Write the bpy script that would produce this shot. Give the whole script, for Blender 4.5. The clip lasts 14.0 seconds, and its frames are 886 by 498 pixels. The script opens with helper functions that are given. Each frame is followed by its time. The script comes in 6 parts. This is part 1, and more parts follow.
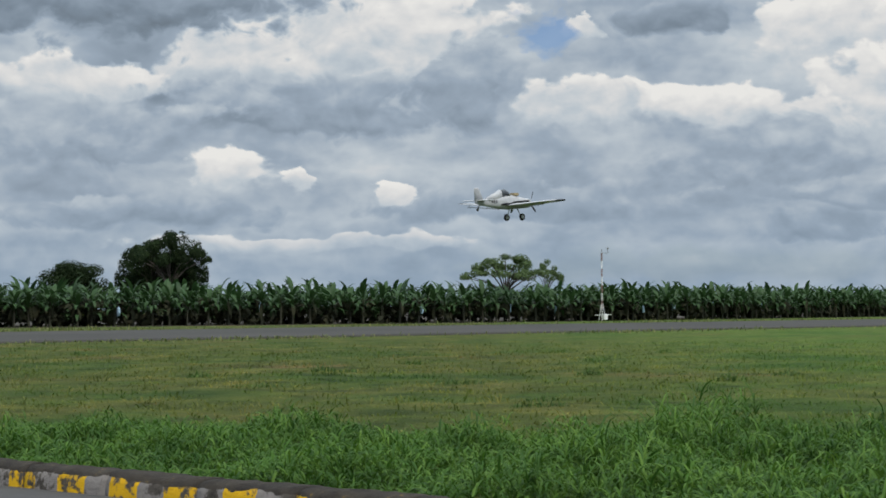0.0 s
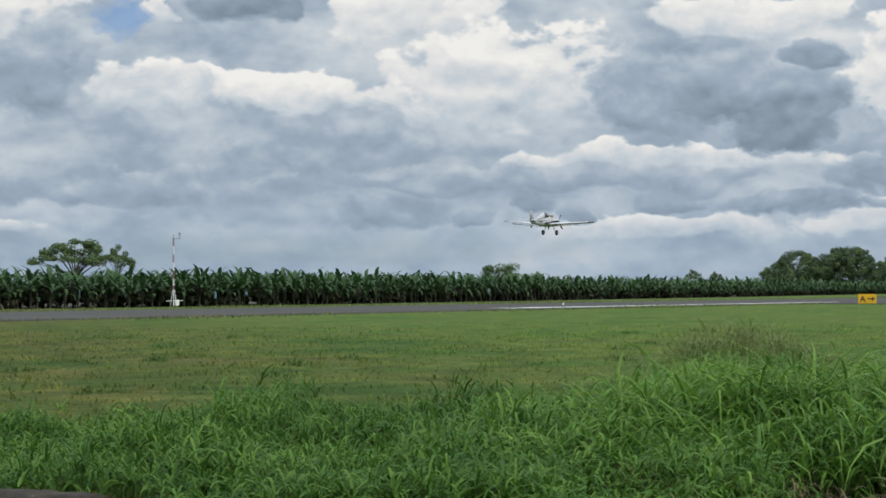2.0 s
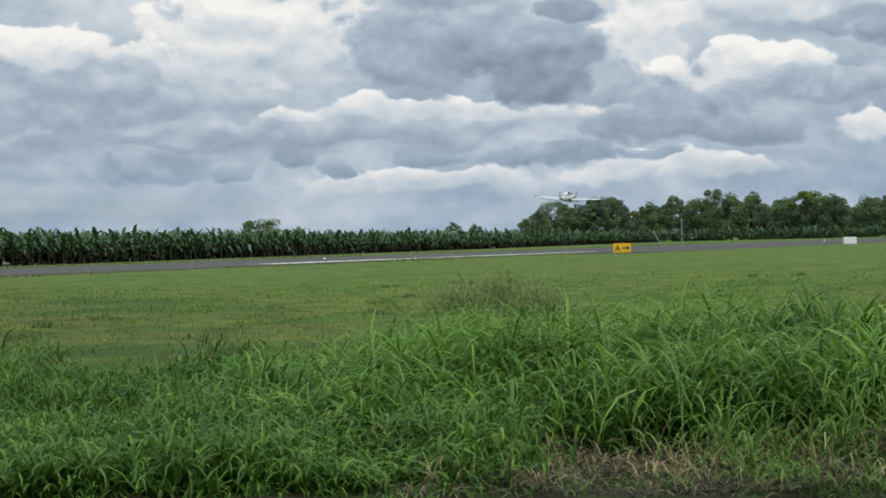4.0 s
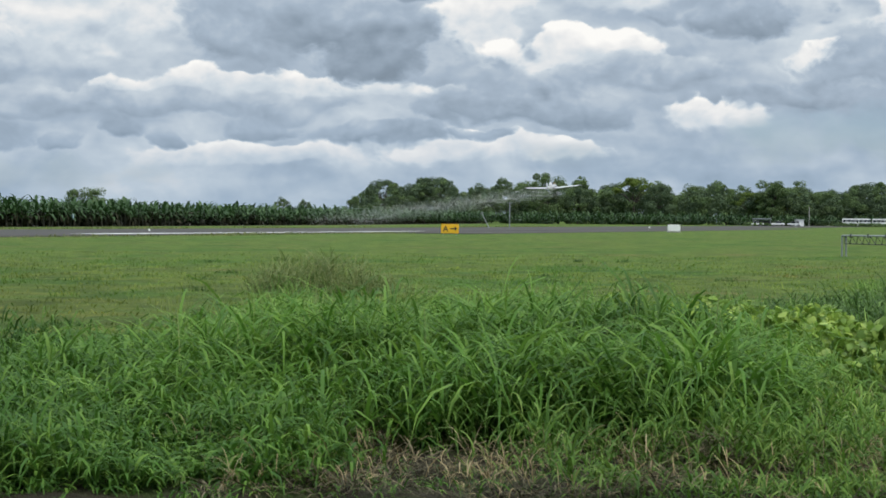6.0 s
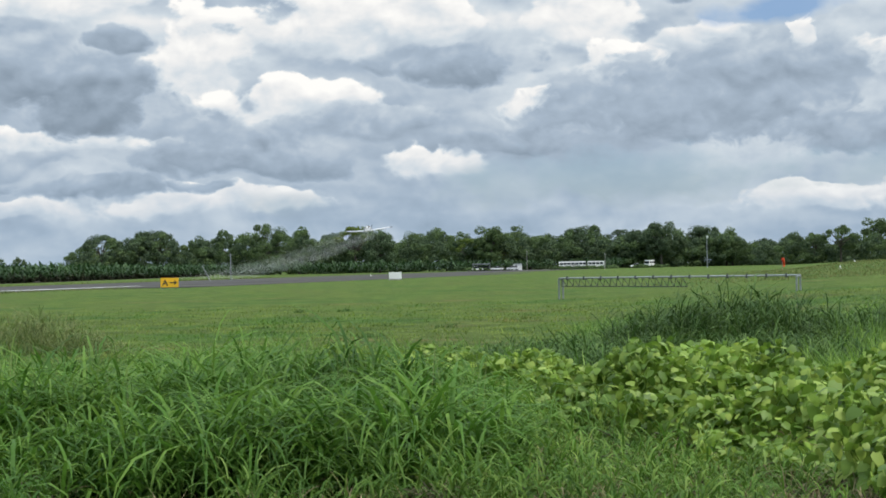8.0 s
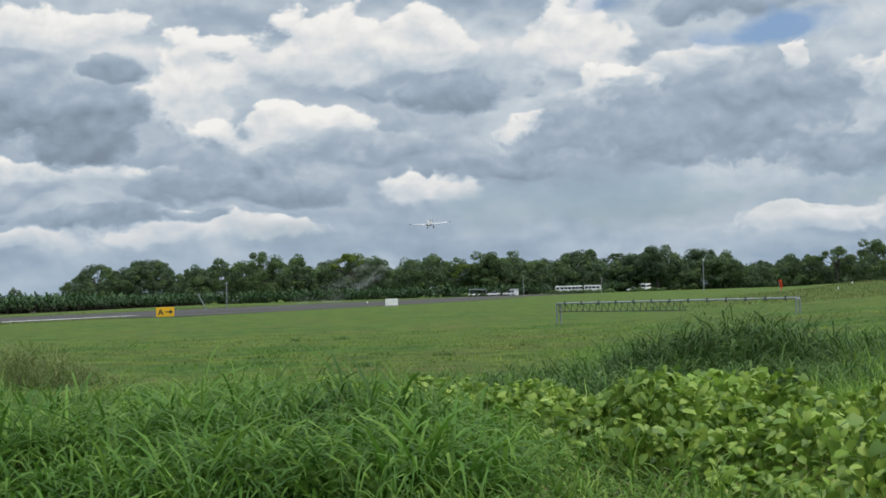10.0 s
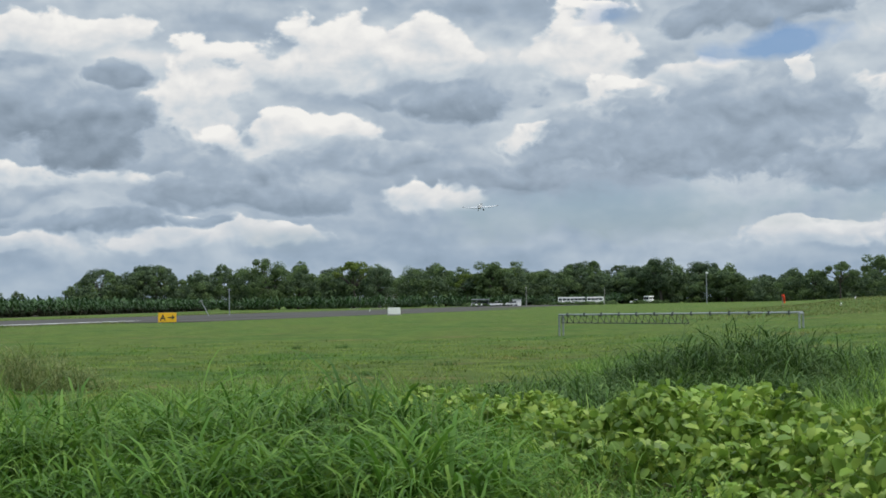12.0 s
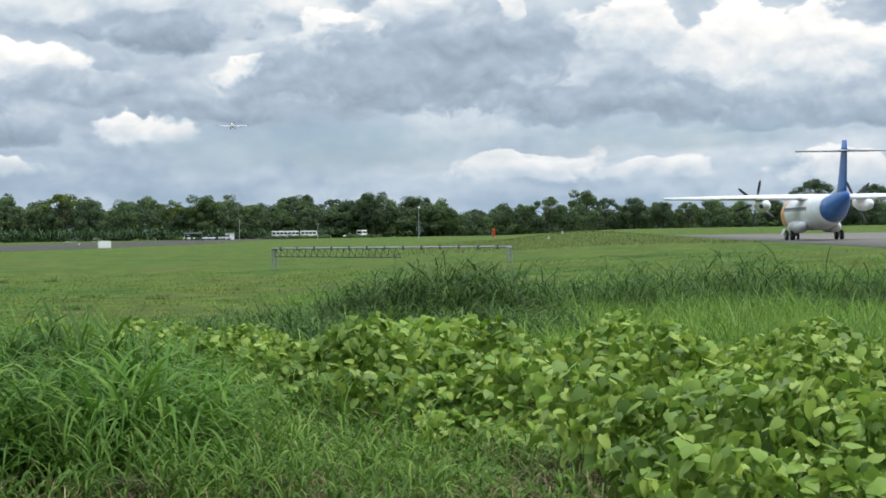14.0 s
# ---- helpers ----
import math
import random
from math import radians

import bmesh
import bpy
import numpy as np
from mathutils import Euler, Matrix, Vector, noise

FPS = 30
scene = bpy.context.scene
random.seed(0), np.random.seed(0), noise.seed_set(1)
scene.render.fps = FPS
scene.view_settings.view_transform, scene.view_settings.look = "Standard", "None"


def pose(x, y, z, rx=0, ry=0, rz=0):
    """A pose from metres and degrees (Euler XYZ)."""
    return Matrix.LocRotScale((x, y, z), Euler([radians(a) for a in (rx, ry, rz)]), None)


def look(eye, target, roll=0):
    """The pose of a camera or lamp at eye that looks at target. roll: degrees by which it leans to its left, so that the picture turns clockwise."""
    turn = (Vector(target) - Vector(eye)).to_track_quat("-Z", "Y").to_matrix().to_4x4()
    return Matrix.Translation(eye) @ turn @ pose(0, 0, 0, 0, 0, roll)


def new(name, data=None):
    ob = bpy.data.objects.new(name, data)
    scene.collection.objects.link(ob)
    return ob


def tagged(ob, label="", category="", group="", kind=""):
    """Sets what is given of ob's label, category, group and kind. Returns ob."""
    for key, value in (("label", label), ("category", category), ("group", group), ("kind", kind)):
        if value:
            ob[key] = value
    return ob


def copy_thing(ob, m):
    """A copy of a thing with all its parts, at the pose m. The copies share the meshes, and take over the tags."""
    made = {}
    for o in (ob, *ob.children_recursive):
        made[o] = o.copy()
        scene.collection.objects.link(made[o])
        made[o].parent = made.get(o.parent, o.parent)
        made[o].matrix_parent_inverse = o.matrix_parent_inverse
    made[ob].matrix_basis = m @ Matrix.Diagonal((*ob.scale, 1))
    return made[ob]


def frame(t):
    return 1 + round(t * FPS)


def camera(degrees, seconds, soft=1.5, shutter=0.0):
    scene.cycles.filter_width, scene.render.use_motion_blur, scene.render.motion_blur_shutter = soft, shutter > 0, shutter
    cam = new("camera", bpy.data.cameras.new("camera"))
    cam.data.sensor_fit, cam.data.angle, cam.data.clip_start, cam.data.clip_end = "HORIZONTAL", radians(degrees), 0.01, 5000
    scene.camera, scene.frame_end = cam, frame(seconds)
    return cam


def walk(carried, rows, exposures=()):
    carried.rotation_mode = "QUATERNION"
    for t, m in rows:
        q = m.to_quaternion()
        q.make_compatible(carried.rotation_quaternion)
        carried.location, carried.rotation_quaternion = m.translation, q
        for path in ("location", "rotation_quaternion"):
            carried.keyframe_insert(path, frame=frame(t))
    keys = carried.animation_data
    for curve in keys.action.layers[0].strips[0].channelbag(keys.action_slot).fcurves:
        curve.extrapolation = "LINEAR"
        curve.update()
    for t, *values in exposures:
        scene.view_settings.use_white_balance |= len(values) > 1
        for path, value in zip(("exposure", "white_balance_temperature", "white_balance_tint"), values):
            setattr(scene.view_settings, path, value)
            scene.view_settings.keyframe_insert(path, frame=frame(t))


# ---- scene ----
# Camera: hand-held at the roadside, panning after the crop duster.
ROWS = [
    (0.0, -0.92, -1.19, 1.66, 1.585, 1.883, 0.326),
    (0.5, -0.90, -1.16, 1.66, 5.528, 1.826, 0.116),
    (1.0, -0.86, -1.12, 1.65, 8.902, 1.867, 0.284),
    (1.5, -0.81, -1.11, 1.65, 12.364, 1.737, 0.300),
    (2.0, -0.75, -1.08, 1.64, 15.048, 1.361, 0.328),
    (2.5, -0.69, -0.98, 1.64, 16.860, 0.915, 0.684),
    (3.0, -0.64, -0.87, 1.64, 18.495, 0.787, 1.575),
    (3.5, -0.52, -0.71, 1.64, 20.797, 0.215, 1.778),
    (3.7, -0.52, -0.71, 1.64, 21.587, 0.005, 1.638),
    (5.8, -0.12, -0.09, 1.69, 27.205, -0.830, -0.407),
    (6.0, -0.12, -0.09, 1.69, 28.005, -0.950, -0.437),
    (6.5, -0.04, -0.02, 1.70, 31.176, -0.986, 0.185),
    (7.0, 0.06, 0.09, 1.71, 34.272, -0.470, 0.891),
    (7.5, 0.19, 0.19, 1.71, 35.817, 0.366, 1.069),
    (8.0, 0.30, 0.38, 1.69, 36.798, 0.585, 1.145),
    (8.2, 0.30, 0.38, 1.69, 37.158, 0.625, 1.145),
    (10.3, 0.68, 0.91, 1.73, 36.928, 1.410, 1.879),
    (10.5, 0.68, 0.91, 1.73, 36.998, 1.320, 1.979),
    (11.0, 0.72, 1.01, 1.74, 37.070, 1.492, 2.321),
    (11.5, 0.78, 1.04, 1.73, 36.860, 1.765, 1.788),
    (12.0, 0.77, 1.01, 1.73, 36.843, 1.700, 0.971),
    (12.5, 0.76, 0.98, 1.73, 38.091, 1.566, 0.548),
    (13.0, 0.74, 0.95, 1.73, 41.377, 1.288, 0.374),
    (13.5, 0.69, 0.90, 1.74, 44.135, 0.205, 0.803),
    (14.0, 0.63, 0.83, 1.73, 45.871, -0.537, 0.831),
]

cam = camera(27.55, 14.0, soft=1.7)


def carried_pose(x, y, z, yaw, pitch, roll):
    a, p = radians(yaw), radians(pitch)
    way = Vector((math.sin(a) * math.cos(p), math.cos(a) * math.cos(p), math.sin(p)))
    eye = Vector((x, y, z))
    return look(eye, eye + way * 10, -roll)


EXPOSURES = [(0.0, -0.27), (1.5, -0.2), (3.0, -0.13), (5.8, 0.0), (6.5, 0.04), (7.5, 0.06), (8.2, 0.04), (10.3, -0.14), (12.0, -0.12), (13.0, -0.12), (13.5, -0.1), (14.0, 0.14)]
walk(cam, [(r[0], carried_pose(*r[1:])) for r in ROWS], EXPOSURES)

# The airfield's axes: "along" the runway (bearing 48.5 degrees) and "across" it, to its left.
BEARING = radians(48.5)
ALONG = Vector((math.sin(BEARING), math.cos(BEARING), 0))
ACROSS = Vector((-math.cos(BEARING), math.sin(BEARING), 0))


def field(s, c, z=0.0):
    return ALONG * s + ACROSS * c + Vector((0, 0, z))


def polar(bearing, d, z=0.0):
    a = radians(bearing)
    return Vector((math.sin(a) * d, math.cos(a) * d, z))


# ---- light ----
SUN_BEARING, SUN_HEIGHT = 150.0, 58.0
# Cloud masses of the sky: bearing, height, half width, half height (degrees), lightness.
DARK_CLOUDS = [
    (-9.5, 10.2, 6.5, 2.0, -0.55), (-3.0, 6.2, 5.2, 0.8, -0.3), (2.6, 6.9, 1.3, 1.5, -0.25), (9.1, 9.1, 1.6, 0.42, -0.5),
    (11.5, 4.7, 3.0, 1.2, -0.16), (-9.0, 5.3, 3.0, 1.0, -0.15), (22.6, 6.1, 2.6, 1.5, -0.24), (25.4, 5.5, 2.0, 1.2, -0.5),
    (26.7, 7.4, 0.85, 0.3, -0.4), (17.9, 2.65, 0.6, 0.4, -0.42), (16.0, 2.3, 0.7, 0.28, -0.35), (19.0, 2.4, 0.36, 0.2, -0.35), (22.0, 2.9, 1.1, 0.3, -0.38),
    (26.0, 2.6, 1.9, 0.32, -0.38), (13.4, 2.6, 1.6, 0.55, -0.3), (18.0, 3.5, 7.0, 0.4, -0.2), (-8.0, 3.0, 4.0, 0.5, -0.22), (4.0, 3.2, 5.0, 0.5, -0.2)]
DARK_CLOUDS_EAST = [
    (30.6, 3.6, 2.7, 0.7, -0.38), (37.7, 6.3, 1.9, 0.6, -0.4), (35.0, 6.4, 0.6, 0.35, -0.3), (39.2, 3.9, 2.6, 0.42, -0.28), (32.4, 3.4, 2.0, 0.5, -0.36), (44.8, 4.9, 4.4, 1.2, -0.3), (47.6, 6.1, 2.8, 0.8, -0.22),
    (51.3, 4.0, 3.6, 0.8, -0.3), (55.7, 3.4, 1.3, 0.4, -0.36), (59.0, 3.5, 3.0, 0.5, -0.25), (34.6, 4.5, 2.6, 0.45, -0.15),
    (29.6, 2.5, 0.8, 0.25, -0.35), (47.0, 8.9, 2.6, 0.6, -0.35), (56.0, 8.9, 4.0, 0.5, -0.3)]
WHITE_CLOUDS = [
    (-0.8, 8.6, 3.6, 1.8, 0.5), (-4.8, 7.8, 2.4, 1.2, 0.3), (13.8, 8.4, 2.4, 1.2, 0.42), (17.0, 6.4, 3.2, 1.6, 0.36), (6.0, 6.2, 2.2, 0.9, 0.15), (-10.0, 6.9, 2.4, 0.8, 0.25),
    (24.5, 8.5, 3.0, 0.6, 0.45), (29.3, 6.6, 1.7, 1.5, 0.4), (22.5, 4.1, 5.0, 0.42, 0.2), (13.0, 5.6, 1.6, 0.8, 0.2), (-3.0, 2.0, 5.0, 0.3, 0.1),
    (22.0, 1.9, 4.0, 0.45, 0.25), (29.4, 2.1, 3.2, 0.5, 0.45)]
WHITE_CLOUDS_EAST = [
    (33.5, 7.4, 2.6, 1.2, 0.3), (36.4, 7.6, 1.4, 1.2, 0.3), (41.6, 7.6, 1.5, 1.4, 0.5), (42.4, 6.1, 1.4, 0.8, 0.35), (39.9, 4.9, 1.0, 0.5, 0.3), (32.3, 4.9, 2.3, 0.8, 0.28),
    (48.6, 1.95, 2.7, 0.5, 0.5), (52.6, 1.7, 2.2, 0.4, 0.35), (56.2, 5.5, 3.8, 1.25, 0.5), (45.0, 6.9, 1.6, 0.5, 0.05),
    (36.5, 3.3, 1.4, 0.5, 0.4), (58.2, 1.7, 1.8, 0.5, 0.4), (52.0, 6.0, 2.0, 1.0, 0.2)]
BRIGHT_BREAKS = [(-5.3, 4.2, 1.3, 0.75, 0.5), (-3.1, 4.0, 0.45, 0.35, 0.4), (-0.2, 3.4, 0.5, 0.32, 0.6), (10.5, 6.3, 2.2, 0.75, 0.55), (5.9, 8.9, 0.5, 0.5, 0.3), (48.4, 6.95, 0.45, 0.4, 0.35)]
BLUE_GAPS = [(4.9, 8.7, 0.8, 0.9, 0.8), (47.5, 7.8, 2.2, 0.6, 0.9), (42.5, 2.7, 5.5, 1.1, 0.7), (53.0, 2.9, 5.0, 0.7, 0.6), (31.5, 2.0, 1.6, 0.4, 0.3), (42.0, 8.9, 1.0, 0.4, 0.5), (10.0, 1.3, 9.0, 0.7, 0.4)]


def build_world():
    world = bpy.data.worlds.new("sky")
    scene.world = world
    world.use_nodes = True
    nt = world.node_tree
    nt.nodes.clear()
    links = nt.links

    def math_node(op, a, b=None, c=None, clamp=False):
        n = nt.nodes.new("ShaderNodeMath")
        n.operation, n.use_clamp = op, clamp
        for i, v in enumerate((a, b, c)):
            if v is None:
                continue
            if isinstance(v, (int, float)):
                n.inputs[i].default_value = v
            else:
                links.new(v, n.inputs[i])
        return n.outputs[0]

    coord = nt.nodes.new("ShaderNodeTexCoord")
    sep = nt.nodes.new("ShaderNodeSeparateXYZ")
    links.new(coord.outputs["Generated"], sep.inputs[0])
    az = math_node("MULTIPLY", math_node("ARCTAN2", sep.outputs[0], sep.outputs[1]), 57.29578)
    el = math_node("MULTIPLY", math_node("ARCSINE", sep.outputs[2]), 57.29578)

    def noise_at(sx, sy, detail, rough, off, up=0.0):
        comb = nt.nodes.new("ShaderNodeCombineXYZ")
        links.new(math_node("MULTIPLY", az, sx), comb.inputs[0])
        links.new(math_node("MULTIPLY", math_node("ADD", el, up), sy), comb.inputs[1])
        comb.inputs[2].default_value = off
        n = nt.nodes.new("ShaderNodeTexNoise")
        n.inputs["Scale"].default_value = 1.0
        n.inputs["Detail"].default_value = detail
        n.inputs["Roughness"].default_value = rough
        links.new(comb.outputs[0], n.inputs["Vector"])
        return n

    warp = noise_at(0.42, 0.7, 3, 0.45, 3.0)
    wsep = nt.nodes.new("ShaderNodeSeparateColor")
    links.new(warp.outputs["Color"], wsep.inputs[0])
    waz = math_node("MULTIPLY_ADD", math_node("SUBTRACT", wsep.outputs[0], 0.5), 2.6, az)
    wel = math_node("MULTIPLY_ADD", math_node("SUBTRACT", wsep.outputs[1], 0.5), 1.3, el)

    def billows(scale, detail, right=0.0, up=0.0, off=0.0):
        """Heaped round cloud heads: high in the middle of each, creased between them."""
        comb = nt.nodes.new("ShaderNodeCombineXYZ")
        links.new(math_node("MULTIPLY_ADD", waz, scale, right * scale), comb.inputs[0])
        links.new(math_node("MULTIPLY_ADD", wel, scale * 1.35, up * scale * 1.35), comb.inputs[1])
        comb.inputs[2].default_value = off
        n = nt.nodes.new("ShaderNodeTexVoronoi")
        n.feature = "SMOOTH_F1"
        n.inputs["Scale"].default_value = 1.0
        n.inputs["Detail"].default_value = detail
        n.inputs["Roughness"].default_value = 0.55
        n.inputs["Lacunarity"].default_value = 2.2
        n.inputs["Smoothness"].default_value = 0.7
        n.normalize = True
        links.new(comb.outputs[0], n.inputs["Vector"])
        return math_node("SUBTRACT", 0.36, n.outputs["Distance"])

    heads = billows(0.62, 2.5)
    heads_lit = billows(0.62, 2.5, 0.16, 0.3)
    small_heads = billows(1.9, 2.0, off=4.0)
    soft_mass = noise_at(0.26, 0.48, 3, 0.5, 1.5)
    curl = noise_at(0.7, 1.0, 5, 0.48, 9.0)
    curl_lit = noise_at(0.7, 1.0, 5, 0.48, 9.0, 0.4)
    veil = noise_at(0.16, 0.8, 3, 0.5, 7.0)
    # light falls on the heads from above: a head is brighter where the next one up is lower
    relief = math_node("MULTIPLY_ADD", math_node("SUBTRACT", curl.outputs[0], curl_lit.outputs[0]), 0.75, math_node("MULTIPLY", math_node("SUBTRACT", heads, heads_lit), 0.9))
    ragged = math_node("MULTIPLY_ADD", heads, 1.5, math_node("MULTIPLY", math_node("SUBTRACT", curl.outputs[0], 0.5), 1.5))
    ragged_small = math_node("MULTIPLY_ADD", small_heads, 1.6, math_node("MULTIPLY", math_node("SUBTRACT", curl.outputs[0], 0.5), 2.0))

    ragged_dark = math_node("MULTIPLY_ADD", small_heads, 0.9, math_node("MULTIPLY", ragged, 1.15))

    def body(a, e, ra, re, dark=False):
        """How far inside a cloud with a rounded top and a flatter base."""
        u = math_node("MULTIPLY", math_node("SUBTRACT", waz, a), 1 / ra)
        v = math_node("MULTIPLY", math_node("SUBTRACT", wel, e), 1 / re)
        flat = math_node("MAXIMUM", v, math_node("MULTIPLY", v, -1.3))
        r = math_node("SQRT", math_node("MULTIPLY_ADD", u, u, math_node("MULTIPLY", flat, flat)))
        return v, math_node("ADD", math_node("SUBTRACT", 1.0, r), ragged_dark if dark else ragged_small if ra < 1.0 else ragged)

    def clouds(rows, tone):
        """Lays one cloud after another: lit at the top, grey at the base."""
        for a, e, ra, re, w in rows:
            v, d = body(a, e, ra * 1.12, re * 1.2, w < 0)
            if w < 0:
                top, base, crisp, misty = 0.66 + 0.35 * w, 0.49 + 0.66 * w, 0.42, 0.6
            else:
                top, base, crisp, misty = min(1.04, 0.9 + 0.35 * w), 0.50 + 0.3 * w, 0.2, 0.75
            # crisp heads, misty base
            keen = math_node("MULTIPLY_ADD", math_node("MULTIPLY_ADD", v, 0.6, 0.5, clamp=True), 1 / crisp - 1 / misty, 1 / misty)
            mask = math_node("MULTIPLY", d, keen, clamp=True)
            mask = math_node("MULTIPLY", math_node("MULTIPLY", mask, mask), math_node("SUBTRACT", 3.0, math_node("MULTIPLY", mask, 2.0)))
            mask = math_node("MULTIPLY", mask, 0.94)
            shade = math_node("MULTIPLY_ADD", math_node("MAXIMUM", math_node("MINIMUM", v, 1.0), -1.0), (top - base) / 2, (top + base) / 2)
            shade = math_node("MULTIPLY_ADD", relief, 0.6, shade)
            tone = math_node("MULTIPLY_ADD", math_node("SUBTRACT", shade, tone), mask, tone)
        return tone

    def blobs(rows, total):
        for a, e, ra, re, w in rows:
            v, d = body(a, e, ra, re)
            total = math_node("MULTIPLY_ADD", math_node("MULTIPLY", d, 1.6, clamp=True), w, total)
        return total

    tone = math_node("MULTIPLY_ADD", math_node("SUBTRACT", soft_mass.outputs[0], 0.5), 0.8, 0.59)
    tone = math_node("MULTIPLY_ADD", math_node("SUBTRACT", veil.outputs[0], 0.5), 0.4, tone)
    tone = math_node("MULTIPLY_ADD", relief, 0.4, tone)
    for rows in (WHITE_CLOUDS, WHITE_CLOUDS_EAST, DARK_CLOUDS, DARK_CLOUDS_EAST, BRIGHT_BREAKS):
        tone = clouds(rows, tone)
    tone = math_node("MULTIPLY_ADD", small_heads, 0.05, tone)
    ramp = nt.nodes.new("ShaderNodeValToRGB")
    links.new(tone, ramp.inputs[0])
    stops = [(0.0, (0.15, 0.185, 0.225)), (0.25, (0.245, 0.31, 0.385)), (0.5, (0.385, 0.47, 0.57)), (0.72, (0.605, 0.675, 0.735)), (0.88, (0.83, 0.835, 0.835)), (1.0, (0.97, 0.96, 0.93))]
    el_ramp = ramp.color_ramp.elements
    while len(el_ramp) < len(stops):
        el_ramp.new(0.5)
    for e, (p, col) in zip(el_ramp, stops):
        e.position, e.color = p, (*col, 1)
    # clear sky in the gaps
    sky = nt.nodes.new("ShaderNodeTexSky")
    sky.sky_type, sky.sun_disc = "NISHITA", False
    sky.sun_elevation, sky.sun_rotation = radians(SUN_HEIGHT), radians(SUN_BEARING)
    clear = nt.nodes.new("ShaderNodeMix")
    clear.data_type = "RGBA"
    clear.blend_type = "MULTIPLY"
    clear.inputs[0].default_value = 1.0
    links.new(sky.outputs[0], clear.inputs[6])
    clear.inputs[7].default_value = (0.078, 0.092, 0.118, 1)
    gap = blobs(BLUE_GAPS, math_node("MULTIPLY", 0.0, 0.0))
    mixed = nt.nodes.new("ShaderNodeMix")
    mixed.data_type = "RGBA"
    links.new(math_node("MULTIPLY", gap, 1.0, clamp=True), mixed.inputs[0])
    links.new(ramp.outputs[0], mixed.inputs[6])
    links.new(clear.outputs[2], mixed.inputs[7])
    # far haze low over the land
    haze = nt.nodes.new("ShaderNodeMix")
    haze.data_type = "RGBA"
    low = math_node("MULTIPLY_ADD", el, -0.22, 0.85, clamp=True)
    links.new(math_node("MULTIPLY", low, 0.55), haze.inputs[0])
    links.new(mixed.outputs[2], haze.inputs[6])
    haze.inputs[7].default_value = (0.285, 0.41, 0.56, 1)
    # an overcast sky is brightest overhead
    lift = math_node("MULTIPLY_ADD", math_node("MULTIPLY", math_node("SUBTRACT", el, 14.0), 0.03, clamp=True), 1.5, 1.0)
    bg = nt.nodes.new("ShaderNodeBackground")
    links.new(haze.outputs[2], bg.inputs[0])
    links.new(lift, bg.inputs[1])
    out = nt.nodes.new("ShaderNodeOutputWorld")
    links.new(bg.outputs[0], out.inputs[0])


build_world()
sun_data = bpy.data.lights.new("sun", "SUN")
sun_data.energy, sun_data.angle, sun_data.color = 2.8, radians(9), (1.0, 0.95, 0.87)
sun = new("sun", sun_data)
sun.matrix_world = look(polar(SUN_BEARING, 100, 160), (0, 0, 0))

# ---- materials ----


class Shader:
    """A small helper to write node materials."""

    def __init__(self, name):
        self.mat = bpy.data.materials.new(name)
        self.mat.use_nodes = True
        self.nt = self.mat.node_tree
        self.bsdf = self.nt.nodes["Principled BSDF"]
        self.out = self.nt.nodes["Material Output"]

    def node(self, kind, **values):
        n = self.nt.nodes.new(kind)
        for k, v in values.items():
            n.inputs[k.replace("_", " ")].default_value = v
        return n

    def link(self, a, b):
        self.nt.links.new(a, b)

    def noise(self, scale, detail=4, rough=0.55, coords="Object", stretch=(1, 1, 1)):
        tc = self.nt.nodes.new("ShaderNodeTexCoord")
        mp = self.nt.nodes.new("ShaderNodeMapping")
        mp.inputs["Scale"].default_value = stretch
        self.link(tc.outputs[coords], mp.inputs[0])
        n = self.node("ShaderNodeTexNoise", Scale=scale, Detail=detail, Roughness=rough)
        self.link(mp.outputs[0], n.inputs["Vector"])
        return n.outputs[0]

    def ramp(self, fac, stops):
        r = self.nt.nodes.new("ShaderNodeValToRGB")
        while len(r.color_ramp.elements) < len(stops):
            r.color_ramp.elements.new(0.5)
        for e, (p, c) in zip(r.color_ramp.elements, stops):
            e.position, e.color = p, (*c, 1)
        self.link(fac, r.inputs[0])
        return r.outputs[0]

    def mix(self, fac, a, b, blend="MIX"):
        m = self.nt.nodes.new("ShaderNodeMix")
        m.data_type, m.blend_type = "RGBA", blend
        for i, v in ((0, fac), (6, a), (7, b)):
            if isinstance(v, (int, float)):
                m.inputs[i].default_value = v
            elif isinstance(v, tuple):
                m.inputs[i].default_value = (*v, 1)
            else:
                self.link(v, m.inputs[i])
        return m.outputs[2]

    def base(self, colour, rough=0.6, metal=0.0, spec=0.5):
        if isinstance(colour, tuple):
            self.bsdf.inputs["Base Color"].default_value = (*colour, 1)
        else:
            self.link(colour, self.bsdf.inputs["Base Color"])
        self.bsdf.inputs["Roughness"].default_value = rough
        self.bsdf.inputs["Metallic"].default_value = metal
        self.bsdf.inputs["Specular IOR Level"].default_value = spec
        return self

    def bump(self, height, strength=0.3, distance=0.02):
        b = self.node("ShaderNodeBump", Strength=strength, Distance=distance)
        self.link(height, b.inputs["Height"])
        self.link(b.outputs[0], self.bsdf.inputs["Normal"])
        return self

    def translucent(self, colour, share):
        t = self.nt.nodes.new("ShaderNodeBsdfTranslucent")
        if isinstance(colour, tuple):
            t.inputs[0].default_value = (*colour, 1)
        else:
            self.link(colour, t.inputs[0])
        m = self.nt.nodes.new("ShaderNodeMixShader")
        m.inputs[0].default_value = share
        self.link(self.bsdf.outputs[0], m.inputs[1])
        self.link(t.outputs[0], m.inputs[2])
        self.link(m.outputs[0], self.out.inputs[0])
        return self


